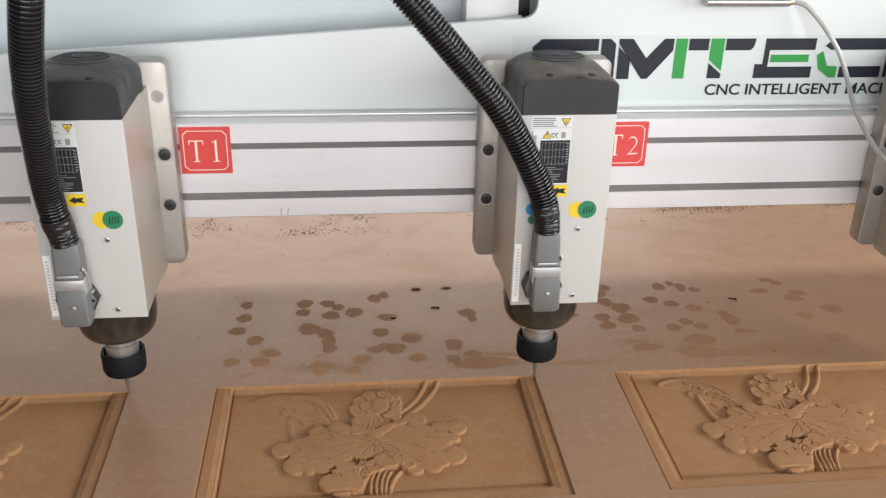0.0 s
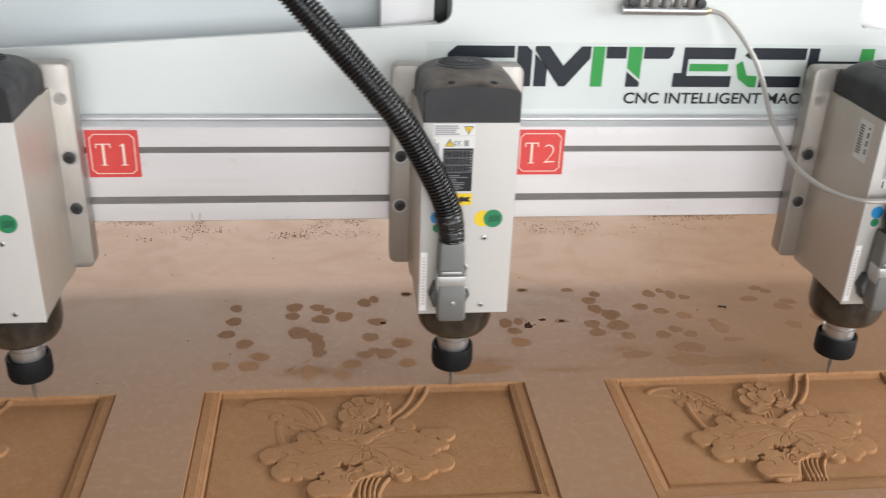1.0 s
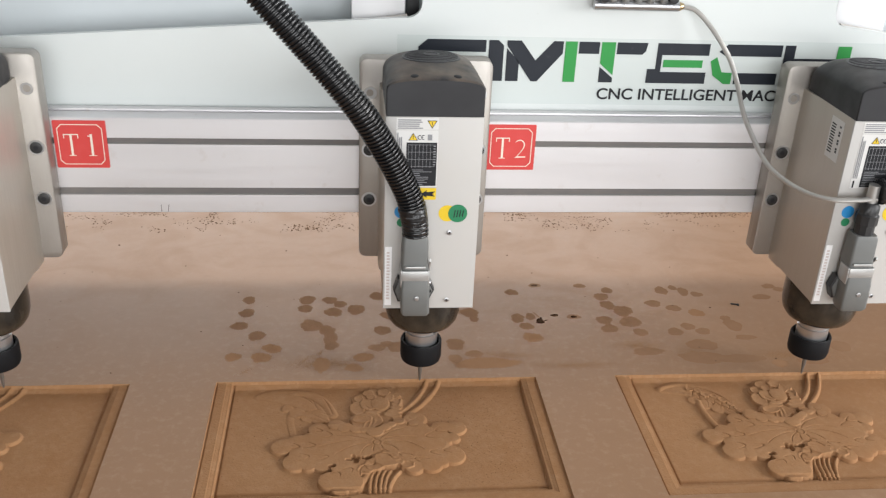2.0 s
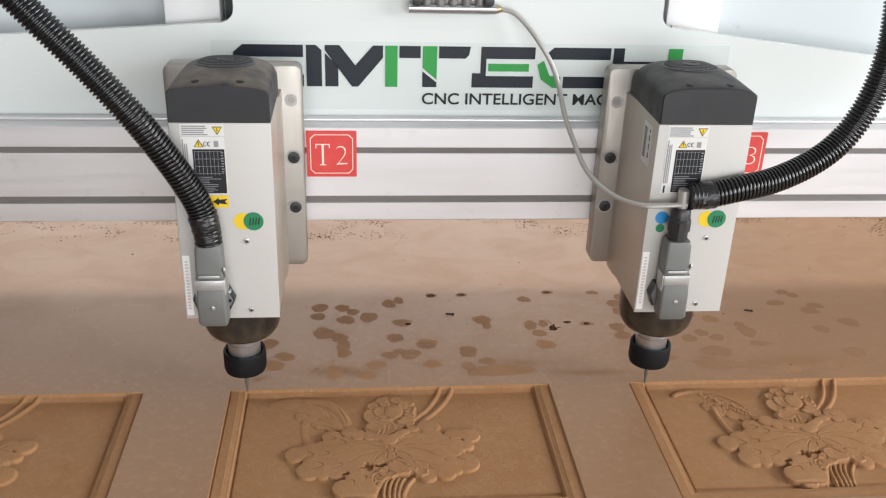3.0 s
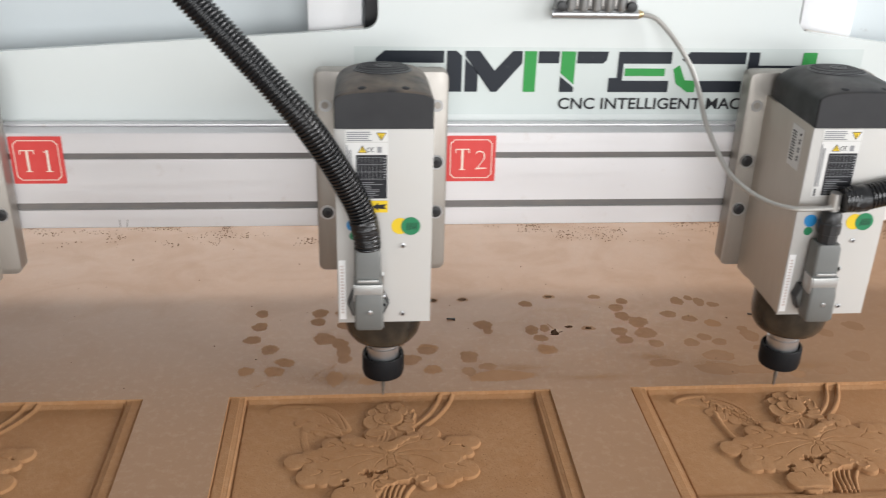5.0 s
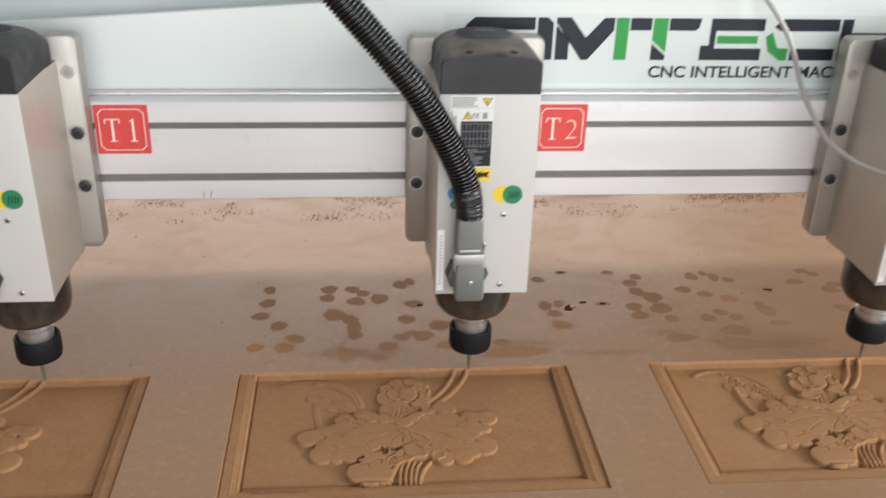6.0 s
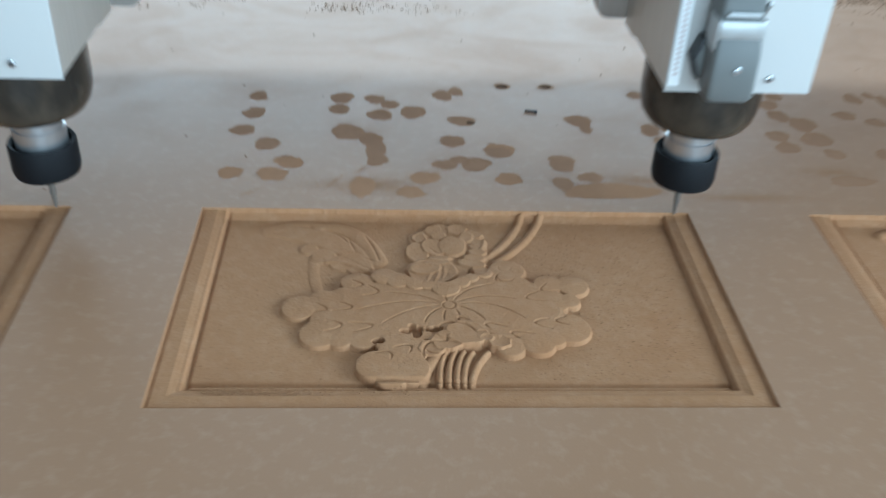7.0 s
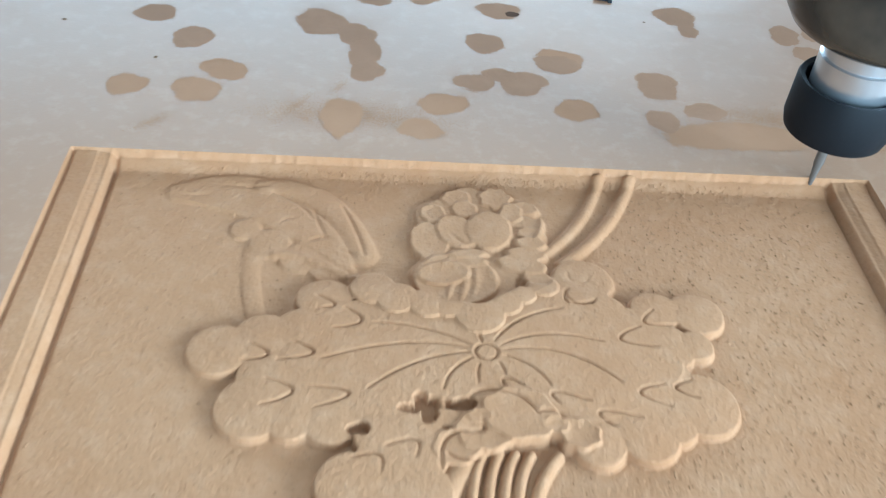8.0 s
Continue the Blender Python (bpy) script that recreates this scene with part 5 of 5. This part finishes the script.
    for z, x0, x1, y0, y1 in ((0.1780, -0.0365, -0.0035, -0.1180, -0.0960), (0.1830, -0.0385, -0.0015, -0.1215, -0.0940), (0.2180, -0.0395, -0.0025, -0.1215, -0.0900), (0.2400, -0.0380, -0.0050, -0.1170, -0.0860)):
        rows.append([low.verts.new((x, y, z)) for x, y in round_rect(x0, x1, y0, y1, 0.004, 3)])
    for p, q in zip(rows, rows[1:]):
        for i in range(len(p)):
            low.faces.new((p[i], p[(i + 1) % len(p)], q[(i + 1) % len(p)], q[i]))
    low.faces.new(rows[-1])
    low.faces.new(rows[0][::-1])
    conn = add("connector_socket", low, GREY, "grey cast connector socket")
    add("connector_screw", slab(disc(-0.0190, 0.2060, 0.0030, 16), -0.1228, -0.1214, 0.0004), STEEL, parent=conn)
    up = bmesh.new()
    rows = []
    for z, x0, x1, y0, y1 in ((0.2401, -0.0385, -0.0045, -0.1160, -0.0865), (0.2600, -0.0385, -0.0048, -0.1150, -0.0865), (0.2830, -0.0380, -0.0052, -0.1140, -0.0868), (0.2885, -0.0365, -0.0070, -0.1125, -0.0875)):
        rows.append([up.verts.new((x, y, z)) for x, y in round_rect(x0, x1, y0, y1, 0.004, 3)])
    for p, q in zip(rows, rows[1:]):
        for i in range(len(p)):
            up.faces.new((p[i], p[(i + 1) % len(p)], q[(i + 1) % len(p)], q[i]))
    up.faces.new(rows[-1])
    up.faces.new(rows[0][::-1])
    add("connector_hood", up, GREY, "grey cast connector hood")
    lev = box(-0.0385, -0.0040, -0.1195, -0.1165, 0.2300, 0.2440, 0.001)
    box(-0.0400, -0.0380, -0.1180, -0.0950, 0.2200, 0.2440, 0.0006, bm=lev)
    join(lev, slab([(-0.0960, 0.2120), (-0.0890, 0.2120), (-0.0940, 0.2260), (-0.1000, 0.2420), (-0.1080, 0.2540), (-0.1150, 0.2600), (-0.1160, 0.2560), (-0.1060, 0.2440)], -0.0035, -0.0015, plane="yz"))
    box(-0.0345, -0.0085, -0.1190, -0.1160, 0.2470, 0.2505, 0.0008, bm=lev)
    box(-0.0050, -0.0028, -0.1180, -0.0950, 0.2220, 0.2440, 0.0006, bm=lev)
    add("latch", lev, LATCH, "bent bright steel latch lever")
    add("latch_pin", slab([(y, z) for y, z in disc(-0.0950, 0.2160, 0.0035, 14)], -0.0050, 0.0010, plane="yz"), STEEL)
    if k == 1:
        add("cable_gland", lathe([(0, 0.2885), (0.0128, 0.2885), (0.0128, 0.3010), (0.0148, 0.3020), (0.0148, 0.3160), (0.0132, 0.3180), (0.0128, 0.3290), (0.0100, 0.3330), (0, 0.3330)], 10, centre=(-0.0215, -0.099)), BLACK, "black cable gland")
        add("cable_stub", lathe([(0, 0.3328), (0.0075, 0.3328), (0.0075, 0.3570), (0, 0.3570)], 16, centre=(-0.0215, -0.099)), BRAID, "pale cable stub")


for k in (-1, 0, 1):
    spindle(k)


# ---- hoses ----
def ribbed_hose(x, points, label, radius=0.0172, pitch=0.0051, cuff=0.040):
    ob = riding("corrugated_hose", x, points[0][1], points[0][2], label, "hose", "hoses of the spindles")
    rel = [Vector(p) - Vector((x, points[0][1], points[0][2])) for p in points]
    _, length = spline(rel, 10)
    n = int(length / pitch) * 6
    pts, _ = spline(rel, n)
    radii = [radius * (0.975, 1.0, 1.0, 0.975, 0.83, 0.83)[i % 6] for i in range(n)]
    part("ribbed_tube", sweep(pts, radii, 24), HOSE, ob)
    # end sleeve, wound with crumpled tape
    m = int(cuff / length * n)
    sleeve = sweep(pts[:m], [radius * (0.92 + 0.12 * min(1, 1.4 * i / m)) for i in range(m)], 28)
    for v in sleeve.verts:
        v.co += 0.0011 * noise.noise_vector(v.co * 95) + 0.0012 * noise.noise_vector(Vector((v.co.x, v.co.y, 2.2 * v.co.z)) * 190)
    part("cuff", sleeve, TAPE, ob, "black taped hose end")


ribbed_hose(AX, [(AX - 0.0215, -0.100, 0.2870), (AX - 0.0224, -0.099, 0.3015), (AX - 0.0295, -0.097, 0.3348), (AX - 0.0455, -0.100, 0.3714), (AX - 0.0640, -0.106, 0.4074), (AX - 0.0870, -0.113, 0.4469), (AX - 0.1115, -0.113, 0.4793),
                 (AX - 0.1390, -0.110, 0.5116), (AX - 0.1679, -0.111, 0.5456), (AX - 0.1950, -0.110, 0.5760), (AX - 0.2400, -0.105, 0.6260), (AX - 0.30, -0.095, 0.69)],
            "black corrugated hose rising from a plug connector")
A1 = AX - PITCH
ribbed_hose(A1, [(A1 - 0.0235, -0.099, 0.2870), (A1 - 0.0250, -0.100, 0.3000), (A1 - 0.0280, -0.103, 0.3200), (A1 - 0.0295, -0.110, 0.3515), (A1 - 0.0255, -0.128, 0.3941), (A1 - 0.0185, -0.150, 0.4359), (A1 - 0.0122, -0.170, 0.4748),
                 (A1 - 0.0040, -0.190, 0.5115), (A1 + 0.0030, -0.205, 0.5450), (A1 + 0.0118, -0.220, 0.5769), (A1 + 0.0194, -0.230, 0.6063), (A1 + 0.027, -0.236, 0.645), (A1 + 0.036, -0.240, 0.70)],
            "black corrugated hose rising steeply from a plug connector")
A3 = AX + PITCH
ribbed_hose(A3, [(A3 - 0.0150, -0.103, 0.3488), (A3 + 0.0166, -0.102, 0.3521), (A3 + 0.0476, -0.100, 0.3585), (A3 + 0.0985, -0.090, 0.3664), (A3 + 0.1511, -0.078, 0.3858), (A3 + 0.1884, -0.070, 0.4137), (A3 + 0.2136, -0.066, 0.4554),
                 (A3 + 0.2276, -0.060, 0.4958), (A3 + 0.2342, -0.055, 0.5356), (A3 + 0.2340, -0.050, 0.5800), (A3 + 0.2290, -0.045, 0.6200), (A3 + 0.220, -0.04, 0.67)],
            "black corrugated hose sweeping sideways from a spindle", cuff=0.034)


# ---- oil distributor and its tube ----
def manifold():
    ob = riding("oil_distributor", 0.7725, CY, 0.532, "cast metal oil distributor block on the white cover", "oil distributor")
    part("block", box(-0.0560, 0.0560, -0.0200, -0.0012, 0.0120, 0.0520, 0.0015), ZINC, ob)
    bar = [Vector((-0.0605, -0.0150, 0.0050)), Vector((0.0605, -0.0150, 0.0050))]
    part("rail_tube", sweep([bar[0].lerp(bar[1], i / 8) for i in range(9)], [0.0072] * 9, 16), STEEL, ob, "polished rail tube")
    for i in range(5):
        x = -0.0360 + i * 0.0180
        b = lathe([(0, 0.0090), (0.0055, 0.0110), (0.0066, 0.0150), (0.0066, 0.0480), (0, 0.0480)], 14, centre=(x, -0.0200))
        part("outlet", b, ZINC, ob)
        part("sight_glass", box(x + 0.0076, x + 0.0104, -0.0215, -0.0201, 0.0170, 0.0460, 0.0005), PAPER, ob)
    for x in (-0.0490, 0.0490):
        part("cap_screw", slab(disc(x, 0.0170, 0.0068, 20), -0.0290, -0.0201, 0.001), BLACK, ob, "black cap screw")
    b = sweep([Vector((0.0600 + i * 0.0025, -0.0150, 0.0050)) for i in range(4)], [0.0062, 0.0062, 0.0050, 0.0045], 10)
    part("brass_fitting", b, BRASS, ob, "small brass end fitting")
    t = riding("oil_tube", 0.7725, CY, 0.532, "thin pale metal tube looping from the oil distributor to a spindle", "tube")
    world_pts = [(0.8370, 0.119, 0.5370), (0.8561, 0.116, 0.5335), (0.8749, 0.110, 0.5176), (0.8942, 0.099, 0.4938), (0.9105, 0.090, 0.4680), (0.9208, 0.078, 0.4395), (0.9276, 0.058, 0.4056), (0.9378, 0.036, 0.3765),
                 (0.9484, -0.002, 0.3499), (0.9640, -0.036, 0.3368), (0.9827, -0.074, 0.3330), (1.0074, -0.096, 0.3340), (1.0350, -0.101, 0.3360), (1.0600, -0.103, 0.3385)]
    pts, _ = spline([Vector(p) - Vector((0.7725, CY, 0.532)) for p in world_pts], 70)
    part("tube", sweep(pts, [0.0035] * 70, 10), BRAID, t)


manifold()


# ---- what moves ----
def motions():
    for ob, (x, y, z) in MOVING:
        walk(ob, [(t, pose(x + gx, y, z + gz)) for t, gx, gz in HEAD_SLIDE])


motions()
